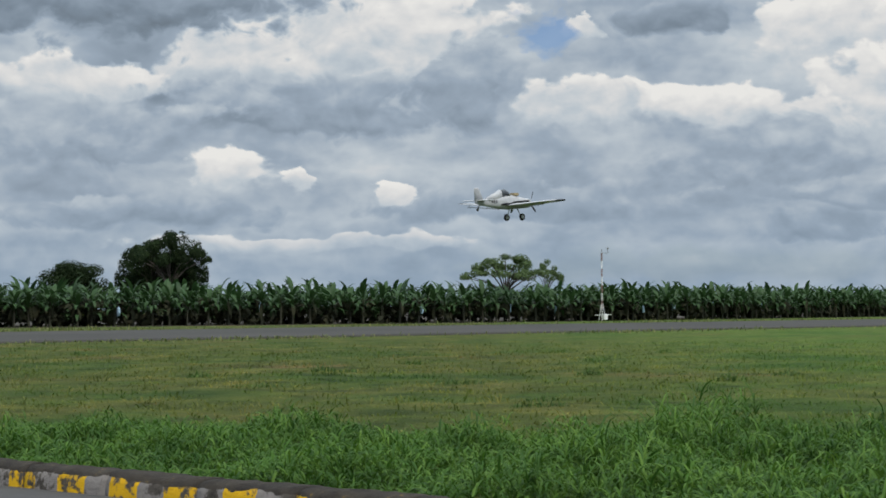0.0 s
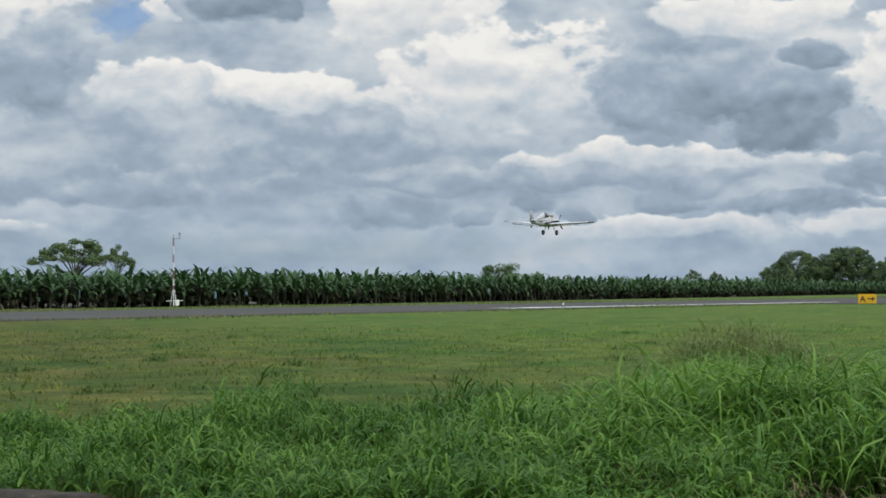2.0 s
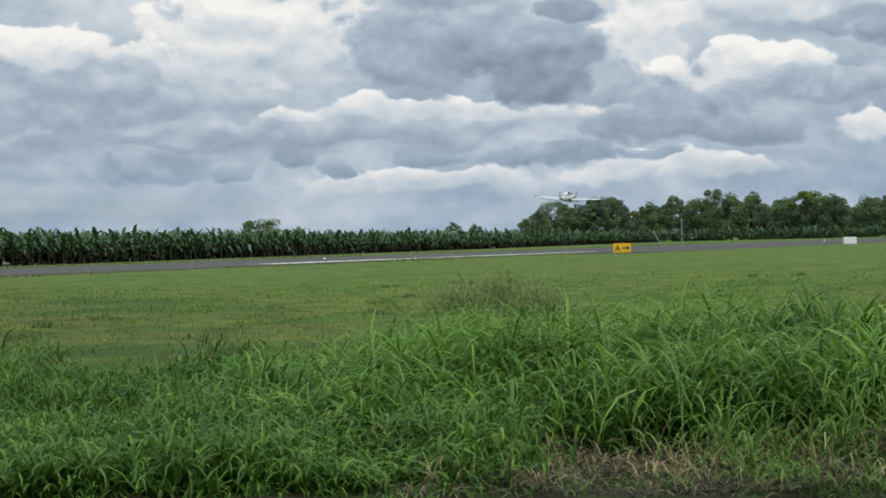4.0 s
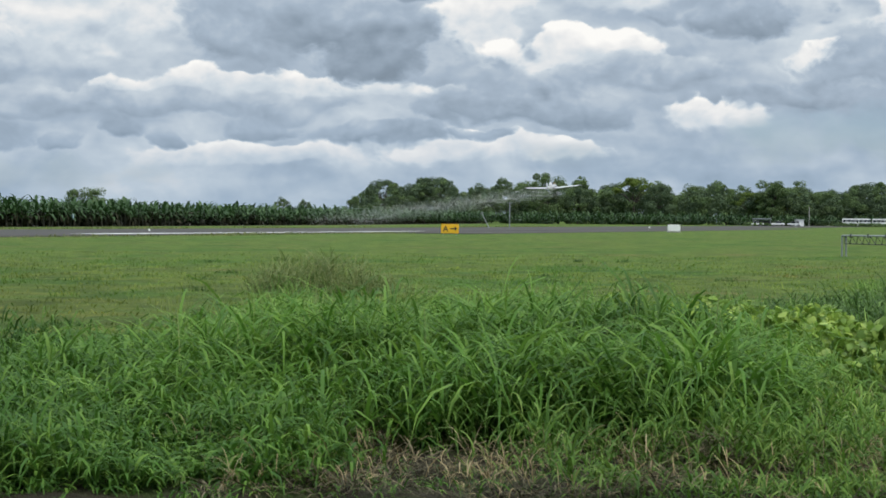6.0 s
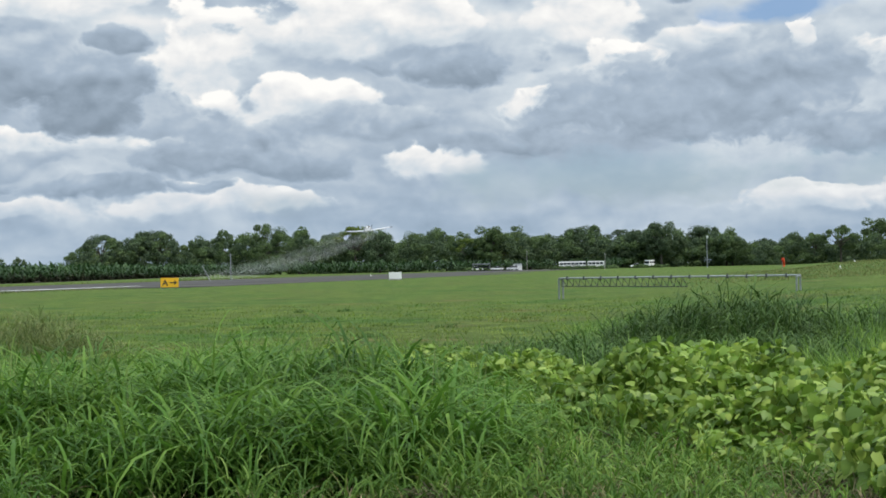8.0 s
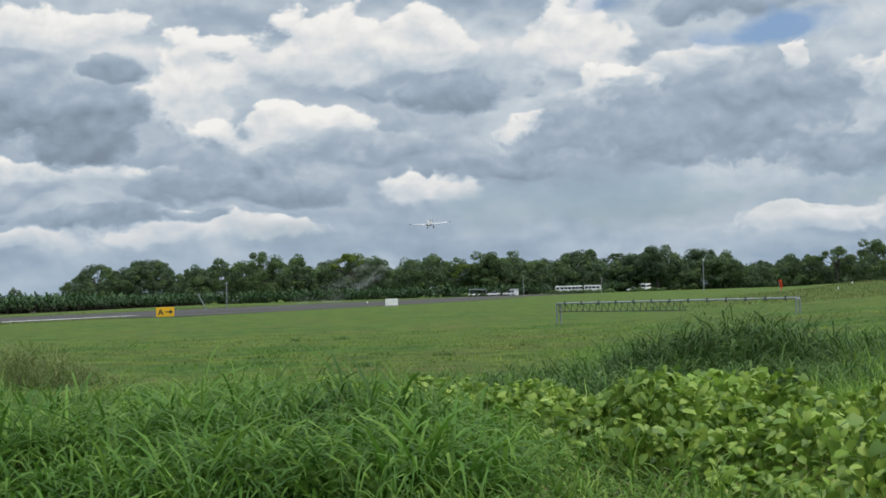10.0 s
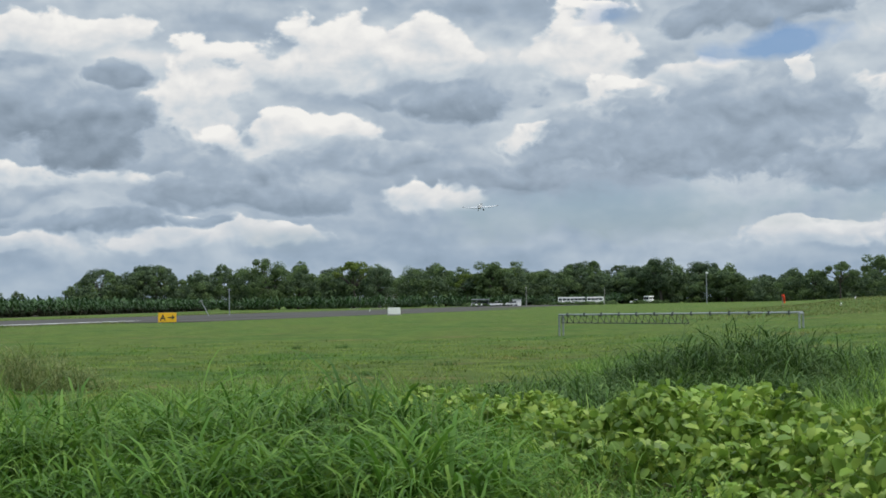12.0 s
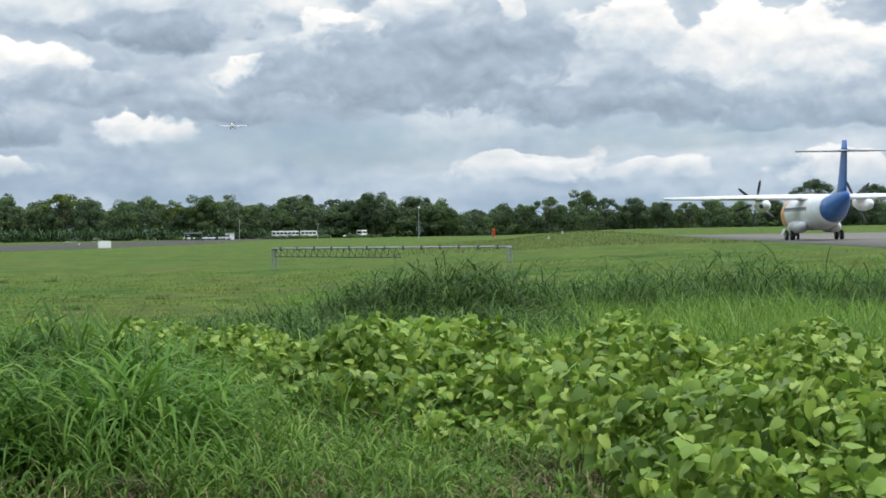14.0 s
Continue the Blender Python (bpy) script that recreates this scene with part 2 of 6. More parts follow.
def island_random(sh):
    return sh.nt.nodes.new("ShaderNodeNewGeometry").outputs["Random Per Island"]


def foliage(name, dark, mid, light, share=0.3, rough=0.5, patch=0.25, spec=0.3):
    sh = Shader(name)
    col = sh.ramp(island_random(sh), [(0.0, dark), (0.5, mid), (1.0, light)])
    tone = sh.ramp(sh.noise(patch, 3), [(0.3, (0.72, 0.74, 0.7)), (0.7, (1.25, 1.2, 1.1))])
    col = sh.mix(1.0, col, tone, "MULTIPLY")
    sh.base(col, rough, spec=spec)
    return sh.translucent(col, share).mat


def plain(name, colour, rough=0.5, metal=0.0, wear=0.12, scale=3.0):
    sh = Shader(name)
    lo = tuple(c * (1 - wear) for c in colour)
    hi = tuple(min(1, c * (1 + wear)) for c in colour)
    col = sh.ramp(sh.noise(scale, 6, 0.65), [(0.3, lo), (0.7, hi)])
    return sh.base(col, rough, metal).mat


def part(name, bm, material, parent, label=""):
    """Links a bmesh as one mesh object under a thing or a part."""
    me = bpy.data.meshes.new(name)
    bm.to_mesh(me)
    bm.free()
    for m in material if isinstance(material, list) else [material]:
        me.materials.append(m)
    ob = new(name, me)
    ob.parent = parent
    if label:
        tagged(ob, label)
    return ob


def smooth(ob):
    ob.data.polygons.foreach_set("use_smooth", [True] * len(ob.data.polygons))
    return ob


def array_mesh(name, verts, faces, material, smooth_shade=False):
    """A mesh from numpy arrays; faces: an (n, 3) or (n, 4) array, or a list of them."""
    groups = faces if isinstance(faces, list) else [faces]
    me = bpy.data.meshes.new(name)
    me.vertices.add(len(verts))
    me.vertices.foreach_set("co", np.ascontiguousarray(verts, dtype=np.float32).ravel())
    loops = np.concatenate([g.ravel() for g in groups]).astype(np.int32)
    sizes = np.concatenate([np.full(len(g), g.shape[1]) for g in groups])
    starts = np.concatenate([[0], np.cumsum(sizes)[:-1]]).astype(np.int32)
    me.loops.add(len(loops))
    me.loops.foreach_set("vertex_index", loops)
    me.polygons.add(len(sizes))
    me.polygons.foreach_set("loop_start", starts)
    if smooth_shade:
        me.polygons.foreach_set("use_smooth", np.ones(len(sizes), dtype=bool))
    me.update(calc_edges=True)
    me.materials.append(material)
    return me


def box(bm, sx, sy, sz, at=(0, 0, 0), rz=0.0, bevel=0.0, ry=0.0, rx=0.0):
    made = bmesh.ops.create_cube(bm, size=1.0)["verts"]
    bmesh.ops.scale(bm, vec=(sx, sy, sz), verts=made)
    if bevel:
        edges = list({e for v in made for e in v.link_edges})
        made = list({v for f in bmesh.ops.bevel(bm, geom=edges, offset=bevel, segments=2, affect="EDGES")["faces"] for v in f.verts} | {v for v in made if v.is_valid})
    bmesh.ops.transform(bm, matrix=pose(*at, rx, ry, rz), verts=made)
    return made


def rod(bm, a, b, r1, r2=None, sides=8):
    a, b = Vector(a), Vector(b)
    r2 = r1 if r2 is None else r2
    made = bmesh.ops.create_cone(bm, cap_ends=True, segments=sides, radius1=r1, radius2=r2, depth=(b - a).length)["verts"]
    turn = (b - a).to_track_quat("Z", "Y").to_matrix().to_4x4()
    bmesh.ops.transform(bm, matrix=Matrix.Translation((a + b) / 2) @ turn, verts=made)
    return made


def step(v, lo, hi):
    k = np.clip((v - lo) / (hi - lo), 0, 1)
    return k * k * (3 - 2 * k)


def ground_height(x, y):
    """The lie of the land: flat by the runway, rising a little to the apron, with a low grassy bank before it."""
    s = x * ALONG.x + y * ALONG.y
    c = x * ACROSS.x + y * ACROSS.y
    rise = 0.6 * step(-c, -14.0, 10.0) * step(s, 35.0, 85.0)
    bank = 0.95 * np.exp(-((s - 235.0) / 55.0) ** 2 - ((c + 7.0) / 9.0) ** 2)
    beyond = 1.3 * step(-c, 0.0, 45.0) * step(s, 290.0, 430.0)
    return rise + bank + beyond


# ---- ground ----
FIELD_STOPS = [(0.28, (0.030, 0.074, 0.013)), (0.42, (0.060, 0.118, 0.021)), (0.52, (0.104, 0.142, 0.030)), (0.59, (0.076, 0.114, 0.025)), (0.68, (0.170, 0.142, 0.055))]


def field_colour(sh):
    """Green and dry patches; the field is drier towards the west."""
    c1 = sh.ramp(sh.noise(0.13, 7, 0.68), FIELD_STOPS)
    tc = sh.nt.nodes.new("ShaderNodeTexCoord")
    sep = sh.nt.nodes.new("ShaderNodeSeparateXYZ")
    sh.link(tc.outputs["Object"], sep.inputs[0])
    dry = sh.node("ShaderNodeMapRange", From_Min=2.0, From_Max=20.0, To_Min=1.0, To_Max=0.0)
    sh.link(sep.outputs[0], dry.inputs[0])
    straw = sh.ramp(sh.noise(0.34, 6, 0.7, stretch=(1, 0.6, 1)), [(0.36, (0.62, 0.62, 0.6)), (0.5, (0.84, 0.70, 0.78)), (0.66, (1.4, 0.95, 1.3))])
    col = sh.mix(dry.outputs[0], c1, sh.mix(1.0, c1, straw, "MULTIPLY"))
    mottle = sh.ramp(sh.noise(0.7, 6, 0.65), [(0.32, (0.42, 0.5, 0.42)), (0.5, (0.88, 0.89, 0.88)), (0.68, (1.35, 1.28, 1.15))])
    return sh.mix(1.0, col, mottle, "MULTIPLY")


def grass_ground_material():
    sh = Shader("field_grass")
    c1 = field_colour(sh)
    c3 = sh.ramp(sh.noise(9.0, 4, 0.7), [(0.25, (0.5, 0.55, 0.45)), (0.7, (1.25, 1.25, 1.2))])
    col = sh.mix(1.0, c1, c3, "MULTIPLY")
    sh.base(col, 0.9, spec=0.1)
    return sh.bump(sh.noise(6.0, 6, 0.7), 0.8, 0.12).mat


M_FIELD = grass_ground_material()
rings = np.concatenate([[1.0], np.geomspace(3.0, 4600.0, 150)])
turns = np.radians(np.concatenate([np.arange(-25, 75, 0.5), np.arange(75, 335, 5.0)]))
rr, aa = np.meshgrid(rings, turns, indexing="ij")
gx, gy = rr * np.sin(aa), rr * np.cos(aa)
gz = ground_height(gx, gy) + np.where(rr < 90, 0.03 * np.sin(gx * 1.7 + 2 * np.sin(gy * 0.6)) * np.cos(gy * 1.3), 0.0) - 0.02
nr, na = rr.shape
verts = np.concatenate([np.stack([gx, gy, gz], -1).reshape(-1, 3), [[0, 0, -0.02]]])
i0 = (np.arange(nr - 1)[:, None] * na + np.arange(na)[None, :]).ravel()
i1 = (np.arange(nr - 1)[:, None] * na + (np.arange(na)[None, :] + 1) % na).ravel()
quads = np.stack([i0, i1, i1 + na, i0 + na], -1)
fan = np.stack([np.full(na, nr * na), (np.arange(na) + 1) % na, np.arange(na)], -1)
ground = new("ground", array_mesh("ground", verts, [quads[:, ::-1], fan], M_FIELD, True))
tagged(ground, "wide mown airfield grass with dry patches", "ground", kind="structure")


def asphalt_material(name, dark, light, rough):
    sh = Shader(name)
    big = sh.ramp(sh.noise(0.06, 5, 0.6, stretch=(1, 1, 1)), [(0.3, dark), (0.7, light)])
    grain = sh.ramp(sh.noise(5.0, 6, 0.7), [(0.3, (0.8, 0.8, 0.8)), (0.7, (1.15, 1.15, 1.15))])
    sh.base(sh.mix(1.0, big, grain, "MULTIPLY"), rough, spec=0.35)
    return sh.bump(sh.noise(30.0, 3, 0.7), 0.3, 0.01).mat


M_RUNWAY = asphalt_material("runway_asphalt", (0.034, 0.032, 0.028), (0.058, 0.054, 0.047), 0.95)
M_APRON = asphalt_material("apron_concrete", (0.105, 0.098, 0.086), (0.150, 0.140, 0.122), 0.85)
M_ROAD = asphalt_material("road_asphalt", (0.05, 0.048, 0.046), (0.08, 0.076, 0.07), 0.8)
# pale colour that stands in for the sky's reflection on wet asphalt
M_SHEEN = plain("runway_paint", (0.52, 0.52, 0.50), 0.7, wear=0.4, scale=0.35)


def strip(name, outline, z, material, label, category, lift=0.0, steps=1):
    """A paved sheet with an edge, from a quadrilateral of (s, c), following the land."""
    (s0, c0), (s1, c1), (s2, c2), (s3, c3) = outline
    n = steps
    u, v = np.meshgrid(np.linspace(0, 1, n + 1), np.linspace(0, 1, 9), indexing="ij")
    s = (s0 * (1 - u) + s1 * u) * (1 - v) + (s3 * (1 - u) + s2 * u) * v
    c = (c0 * (1 - u) + c1 * u) * (1 - v) + (c3 * (1 - u) + c2 * u) * v
    x, y = s * ALONG.x + c * ACROSS.x, s * ALONG.y + c * ACROSS.y
    h = ground_height(x, y) + z
    top = np.stack([x, y, h], -1).reshape(-1, 3)
    k = len(top)
    low = top - [0, 0, 0.12]
    a = (np.arange(n)[:, None] * 9 + np.arange(8)[None, :]).ravel()
    q = np.stack([a, a + 9, a + 10, a + 1], -1)
    rim = np.concatenate([np.arange(8), np.arange(n) * 9 + 8, (n * 9 + np.arange(8, 0, -1)), np.arange(n, 0, -1) * 9])
    nxt = np.roll(rim, -1)
    side = np.stack([rim, nxt, nxt + k, rim + k], -1)
    ob = new(name, array_mesh(name, np.concatenate([top, low]), np.concatenate([q, side]), material))
    return tagged(ob, label, category, kind="structure")


strip("runway", [(-700, 83), (1500, 83), (1500, 126), (-700, 126)], 0.03, M_RUNWAY, "long grey asphalt runway, weathered and damp", "runway", steps=60)
strip("taxiway", [(196, 70), (420, 66), (420, 83), (196, 83)], 0.026, M_RUNWAY, "grey asphalt taxiway mouth joining the runway", "taxiway", steps=20)
# the wet pavement's reflection, laid on as a pale sheet
strip("runway_paint", [(148, 89.5), (226, 87.2), (226, 88.8), (148, 93.2)], 0.04, M_SHEEN, "pale strip painted as the reflection on wet runway", "marking", steps=10)
strip("apron", [(40, -95), (300, -95), (300, -20), (40, -18)], 0.03, M_APRON, "pale concrete taxiway and parking apron", "apron", steps=60)


def bare_verge():
    """Bare soil with scattered weeds between the road and the grass."""
    sh = Shader("verge_soil")
    c1 = sh.ramp(sh.noise(1.4, 7, 0.7), [(0.35, (0.016, 0.014, 0.009)), (0.52, (0.034, 0.030, 0.018)), (0.60, (0.034, 0.050, 0.014)), (0.72, (0.05, 0.085, 0.02))])
    sh.base(c1, 0.95, spec=0.1).bump(sh.noise(9.0, 6, 0.75), 1.0, 0.08)
    az, d = np.meshgrid(np.radians(np.linspace(3, 58, 90)), np.linspace(8.5, 16.5, 40), indexing="ij")
    x, y = d * np.sin(az), d * np.cos(az)
    z = ground_height(x, y) + 0.035 + 0.03 * np.sin(x * 5.1) * np.cos(y * 4.3)
    i = (np.arange(89)[:, None] * 40 + np.arange(39)[None, :]).ravel()
    q = np.stack([i, i + 1, i + 41, i + 40], -1)
    ob = new("verge", array_mesh("verge", np.stack([x, y, z], -1).reshape(-1, 3), q[:, ::-1], sh.mat, True))
    tagged(ob, "bare dark soil and low weeds along the road", "soil", kind="structure")


bare_verge()


# ---- grass ----
def blade_mesh(name, x, y, height, width, bend, material, seg=4, base_tilt=0.25, rng=None, z0=None, least_tilt=0.02, curl=1.6):
    """Many arching blades: a tapering strip each."""
    rng = rng or np.random.default_rng(1)
    n = len(x)
    yaw = rng.uniform(0, 2 * np.pi, n)
    dx, dy = np.cos(yaw), np.sin(yaw)
    z = ground_height(x, y) if z0 is None else z0
    th0 = rng.uniform(least_tilt, base_tilt, n)
    pts = np.stack([x, y, z - 0.02], -1)
    rows = [pts]
    L = height / seg * 1.12
    for k in range(seg):
        th = th0 + bend * ((k + 0.5) / seg) ** curl
        pts = pts + np.stack([dx * np.sin(th), dy * np.sin(th), np.cos(th)], -1) * L[:, None]
        rows.append(pts)
    twist = yaw + np.pi / 2 + rng.uniform(-0.6, 0.6, n)
    side = np.stack([np.cos(twist), np.sin(twist), rng.uniform(-0.25, 0.25, n)], -1)
    prof = [0.75, 1.0, 0.95, 0.7, 0.4, 0.2][:seg]
    V = np.empty((n, 2 * seg + 1, 3))
    for k in range(seg):
        w = side * (width * prof[k] * 0.5)[:, None]
        V[:, 2 * k], V[:, 2 * k + 1] = rows[k] - w, rows[k] + w
    V[:, 2 * seg] = rows[seg]
    b = np.arange(n)[:, None] * (2 * seg + 1)
    quads = np.concatenate([np.stack([b + 2 * k, b + 2 * k + 1, b + 2 * k + 3, b + 2 * k + 2], -1).reshape(-1, 4) for k in range(seg - 1)]) if seg > 1 else None
    tri = np.stack([b + 2 * seg - 2, b + 2 * seg - 1, b + 2 * seg], -1).reshape(-1, 3)
    return array_mesh(name, V.reshape(-1, 3), [quads, tri] if seg > 1 else tri, material, True)


def scatter(rng, n, az0, az1, d0, d1):
    az = np.radians(rng.uniform(az0, az1, n))
    d = np.sqrt(rng.uniform(d0 ** 2, d1 ** 2, n))
    return d * np.sin(az), d * np.cos(az)


def clumped(rng, tufts, per, az0, az1, d0, d1, radius):
    cx, cy = scatter(rng, tufts, az0, az1, d0, d1)
    x = np.repeat(cx, per) + rng.normal(0, radius, tufts * per)
    y = np.repeat(cy, per) + rng.normal(0, radius, tufts * per)
    return x, y


def lumps(x, y, size, seed):
    """Smooth unevenness between 0 and 1."""
    r = np.random.default_rng(seed)
    total = 0.0
    for k in range(7):
        a, f, p = r.uniform(0, 6.283), r.uniform(0.6, 2.6) / size, r.uniform(0, 6.283)
        total = total + np.sin((x * math.cos(a) + y * math.sin(a)) * f * 2.0 + p) / (0.7 + 0.3 * k)
    return np.clip(0.5 + total * 0.22, 0, 1)


M_TALL = foliage("tall_grass", (0.042, 0.110, 0.015), (0.080, 0.185, 0.024), (0.160, 0.280, 0.050), 0.38, 0.55, 0.5, 0.2)
M_VERGE = foliage("verge_grass", (0.032, 0.088, 0.014), (0.060, 0.145, 0.020), (0.120, 0.220, 0.036), 0.35, 0.6, 0.4, 0.2)
M_STEM = foliage("flower_stem", (0.10, 0.16, 0.045), (0.17, 0.24, 0.08), (0.27, 0.32, 0.14), 0.3, 0.7, 0.5, 0.15)
M_MEDIUM = foliage("rough_grass", (0.052, 0.120, 0.018), (0.100, 0.205, 0.030), (0.200, 0.300, 0.065), 0.35, 0.6, 0.4, 0.2)


def mown_grass_material():
    """Mown blades in the same patches as the ground under them."""
    sh = Shader("mown_grass")
    c1 = field_colour(sh)
    c2 = sh.ramp(island_random(sh), [(0.0, (1.25, 1.35, 1.15)), (0.5, (1.7, 1.7, 1.6)), (1.0, (2.3, 2.1, 2.1))])
    col = sh.mix(1.0, c1, c2, "MULTIPLY")
    sh.base(col, 0.6, spec=0.25)
    return sh.translucent(col, 0.5).mat


M_SHORT = mown_grass_material()
M_FEATHER = foliage("feathery_grass", (0.068, 0.150, 0.026), (0.120, 0.235, 0.042), (0.220, 0.335, 0.085), 0.38, 0.6, 0.35, 0.2)
M_FRESH = foliage("fresh_grass", (0.095, 0.190, 0.030), (0.160, 0.290, 0.048), (0.260, 0.390, 0.090), 0.4, 0.6, 0.35, 0.2)
M_DRY = foliage("dry_grass", (0.16, 0.12, 0.06), (0.24, 0.19, 0.10), (0.34, 0.28, 0.17), 0.2, 0.7, 0.5)
M_WEED = foliage("field_weed", (0.085, 0.135, 0.036), (0.145, 0.200, 0.060), (0.25, 0.265, 0.115), 0.4, 0.6, 0.5)
M_BUSH = foliage("seeding_weed", (0.080, 0.120, 0.030), (0.135, 0.175, 0.050), (0.23, 0.225, 0.095), 0.35, 0.6, 0.5)
rng = np.random.default_rng(11)


def grass_stuff(name, mesh, label, category="grass"):
    return tagged(new(name, mesh), label, category, kind="stuff")


def culm_grass(name, x, y, height, leaves, material, rng, label, category="grass", group="", leaf=(0.30, 0.6), width=(0.012, 0.026), droop=(1.0, 2.6), seg=4):
    """Upright stems, each with long leaves that arch out from it at several heights."""
    n = len(x)
    k = leaves
    hx, hy, hh = np.repeat(x, k), np.repeat(y, k), np.repeat(height, k)
    up = rng.uniform(0.0, 0.78, n * k) * hh
    lean_a, lean = np.repeat(rng.uniform(0, 6.283, n), k), np.repeat(rng.uniform(0, 0.28, n), k)
    px, py = hx + np.cos(lean_a) * lean * up, hy + np.sin(lean_a) * lean * up
    size = rng.uniform(leaf[0], leaf[1], n * k) * np.clip(hh / 0.8, 0.45, 1.25)
    z0 = ground_height(hx, hy) + up
    mesh = blade_mesh(name, px, py, size, rng.uniform(width[0], width[1], n * k), rng.uniform(droop[0], droop[1], n * k), material, seg, 0.8, rng, z0, 0.15, 1.15)
    return tagged(new(name, mesh), label, category, group, "stuff")


# the tall stand beside the road
x, y = clumped(rng, 560, 8, 15, 38.5, 12.5, 18.5, 0.13)
az, d = np.degrees(np.arctan2(x, y)), np.hypot(x, y)
h = (0.55 + 0.38 * step(az, 16, 23)) * (1 - 0.2 * step(az, 34, 38)) * rng.uniform(0.6, 1.05, len(x)) * (0.62 + 0.38 * step(d, 12.6, 14.4)) * (0.75 + 0.35 * lumps(x, y, 0.9, 2))
culm_grass("tall_grass", x, y, h, 7, M_TALL, rng, "tall lush guinea grass arching over the verge", "grass", leaf=(0.5, 1.0), width=(0.013, 0.032), droop=(1.6, 2.8), seg=5)
# the long-leaved front of the stand, hanging over the soil
x, y = clumped(rng, 64, 7, 26.8, 37.5, 12.9, 14.0, 0.12)
h = rng.uniform(0.4, 0.75, len(x))
culm_grass("tall_grass", x, y, h, 7, M_TALL, rng, "tall lush guinea grass hanging over bare soil", leaf=(0.7, 1.15), width=(0.017, 0.038), droop=(1.6, 2.7), seg=5)
# pale flower stems standing over it
x, y = scatter(rng, 420, 19, 38, 14.2, 18.5)
grass_stuff("flower_stems", blade_mesh("flower_stems", x, y, rng.uniform(0.75, 1.2, len(x)), rng.uniform(0.005, 0.009, len(x)), rng.uniform(0.1, 0.7, len(x)), M_STEM, 4, 0.15, rng), "thin pale flowering grass stems")
# rough verge grass to either side
x, y = clumped(rng, 1900, 6, -16, 19, 13.2, 24.0, 0.15)
az, d = np.degrees(np.arctan2(x, y)), np.hypot(x, y)
kerb_side = (x + 4.6) * 0.68 + (y - 15.9) * 0.73
keep = (kerb_side > 0.7) & (d < 20.0 + 3.5 * lumps(x, y, 4, 1) + 0.12 * np.maximum(0, -az - 2))
x, y, az = x[keep], y[keep], az[keep]
h = (0.42 + 0.2 * step(az, -6, 14)) * rng.uniform(0.6, 1.05, len(x)) * (0.3 + 0.95 * lumps(x, y, 1.3, 4) ** 1.3)
culm_grass("verge_grass", x, y, h, 6, M_VERGE, rng, "rough green verge grass in uneven tufts", leaf=(0.32, 0.62), width=(0.011, 0.025), droop=(1.6, 3.0))
# shorter grass running down to the road's edge
x, y = clumped(rng, 620, 6, 4, 24, 11.0, 14.0, 0.14)
keep = (x + 4.6) * 0.68 + (y - 15.9) * 0.73 > 0.7
x, y = x[keep], y[keep]
h = 0.5 * rng.uniform(0.5, 1.05, len(x)) * (0.45 + 0.7 * lumps(x, y, 1.1, 4))
culm_grass("verge_grass", x, y, h, 6, M_VERGE, rng, "rough green grass at the road's edge", leaf=(0.32, 0.62), width=(0.011, 0.025), droop=(1.5, 2.9))
# low grass before and between the vines
x, y = clumped(rng, 1400, 5, 28, 62, 10.6, 17.0, 0.1)
az = np.degrees(np.arctan2(x, y))
keep = rng.uniform(0, 1, len(x)) < (step(az, 27, 40) + 0.05) * (1 - 0.8 * step(az, 47, 54))
x, y = x[keep], y[keep]
h = 0.42 * rng.uniform(0.5, 1.3, len(x)) * (0.3 + 1.1 * lumps(x, y, 1.2, 7)) * (1 - 0.45 * step(az[keep], 43, 50))
culm_grass("low_grass", x, y, h, 5, M_MEDIUM, rng, "low tangled grass round the creeping vines", leaf=(0.25, 0.5), width=(0.008, 0.018))
# sparse weeds on the bare verge
x, y = clumped(rng, 560, 5, 4, 48, 10.4, 14.6, 0.09)
h = 0.11 * rng.uniform(0.4, 1.4, len(x))
culm_grass("verge_weeds", x, y, h, 4, M_VERGE, rng, "sparse low weeds on the bare verge", "weeds", leaf=(0.12, 0.3), width=(0.005, 0.013), seg=3)
# dry stems among the low grass and on the verge
x, y = clumped(rng, 380, 6, 20, 58, 10.6, 16.5, 0.12)
h = 0.3 * rng.uniform(0.4, 1.3, len(x))
culm_grass("dry_stems", x, y, h, 3, M_DRY, rng, "thin straw-coloured dead stems in the verge", "dry grass", leaf=(0.2, 0.5), width=(0.003, 0.008), droop=(0.6, 2.2), seg=3)
# knee-high grass beyond the vines
x, y = clumped(rng, 6200, 8, 22, 62, 16.5, 68.0, 0.22)
az, d = np.degrees(np.arctan2(x, y)), np.hypot(x, y)
keep = (d > np.interp(az, [22, 34, 37, 44, 50, 54, 62], [17.5, 17.5, 24.0, 23.0, 20.5, 20.5, 21.0])) & (d < 27 + 24 * step(az, 35, 46) + 12 * lumps(x, y, 6, 3))
x, y, az, d = x[keep], y[keep], az[keep], d[keep]
h = (0.56 + 0.25 * step(az, 47, 52)) * rng.uniform(0.5, 1.2, len(x)) * (0.4 + 0.9 * lumps(x, y, 2.2, 9)) * (1 - 0.4 * step(d, 32, 54))
grass_stuff("field_edge_grass", blade_mesh("field_edge_grass", x, y, h, rng.uniform(0.010, 0.024, len(x)), rng.uniform(0.4, 2.4, len(x)), M_FEATHER, 4, 0.45, rng), "knee-high feathery grass at the field's edge")


x, y = clumped(rng, 1500, 8, 48.5, 62, 20.5, 31.0, 0.22)
h = rng.uniform(0.45, 0.85, len(x)) * (0.55 + 0.6 * lumps(x, y, 2.0, 19))
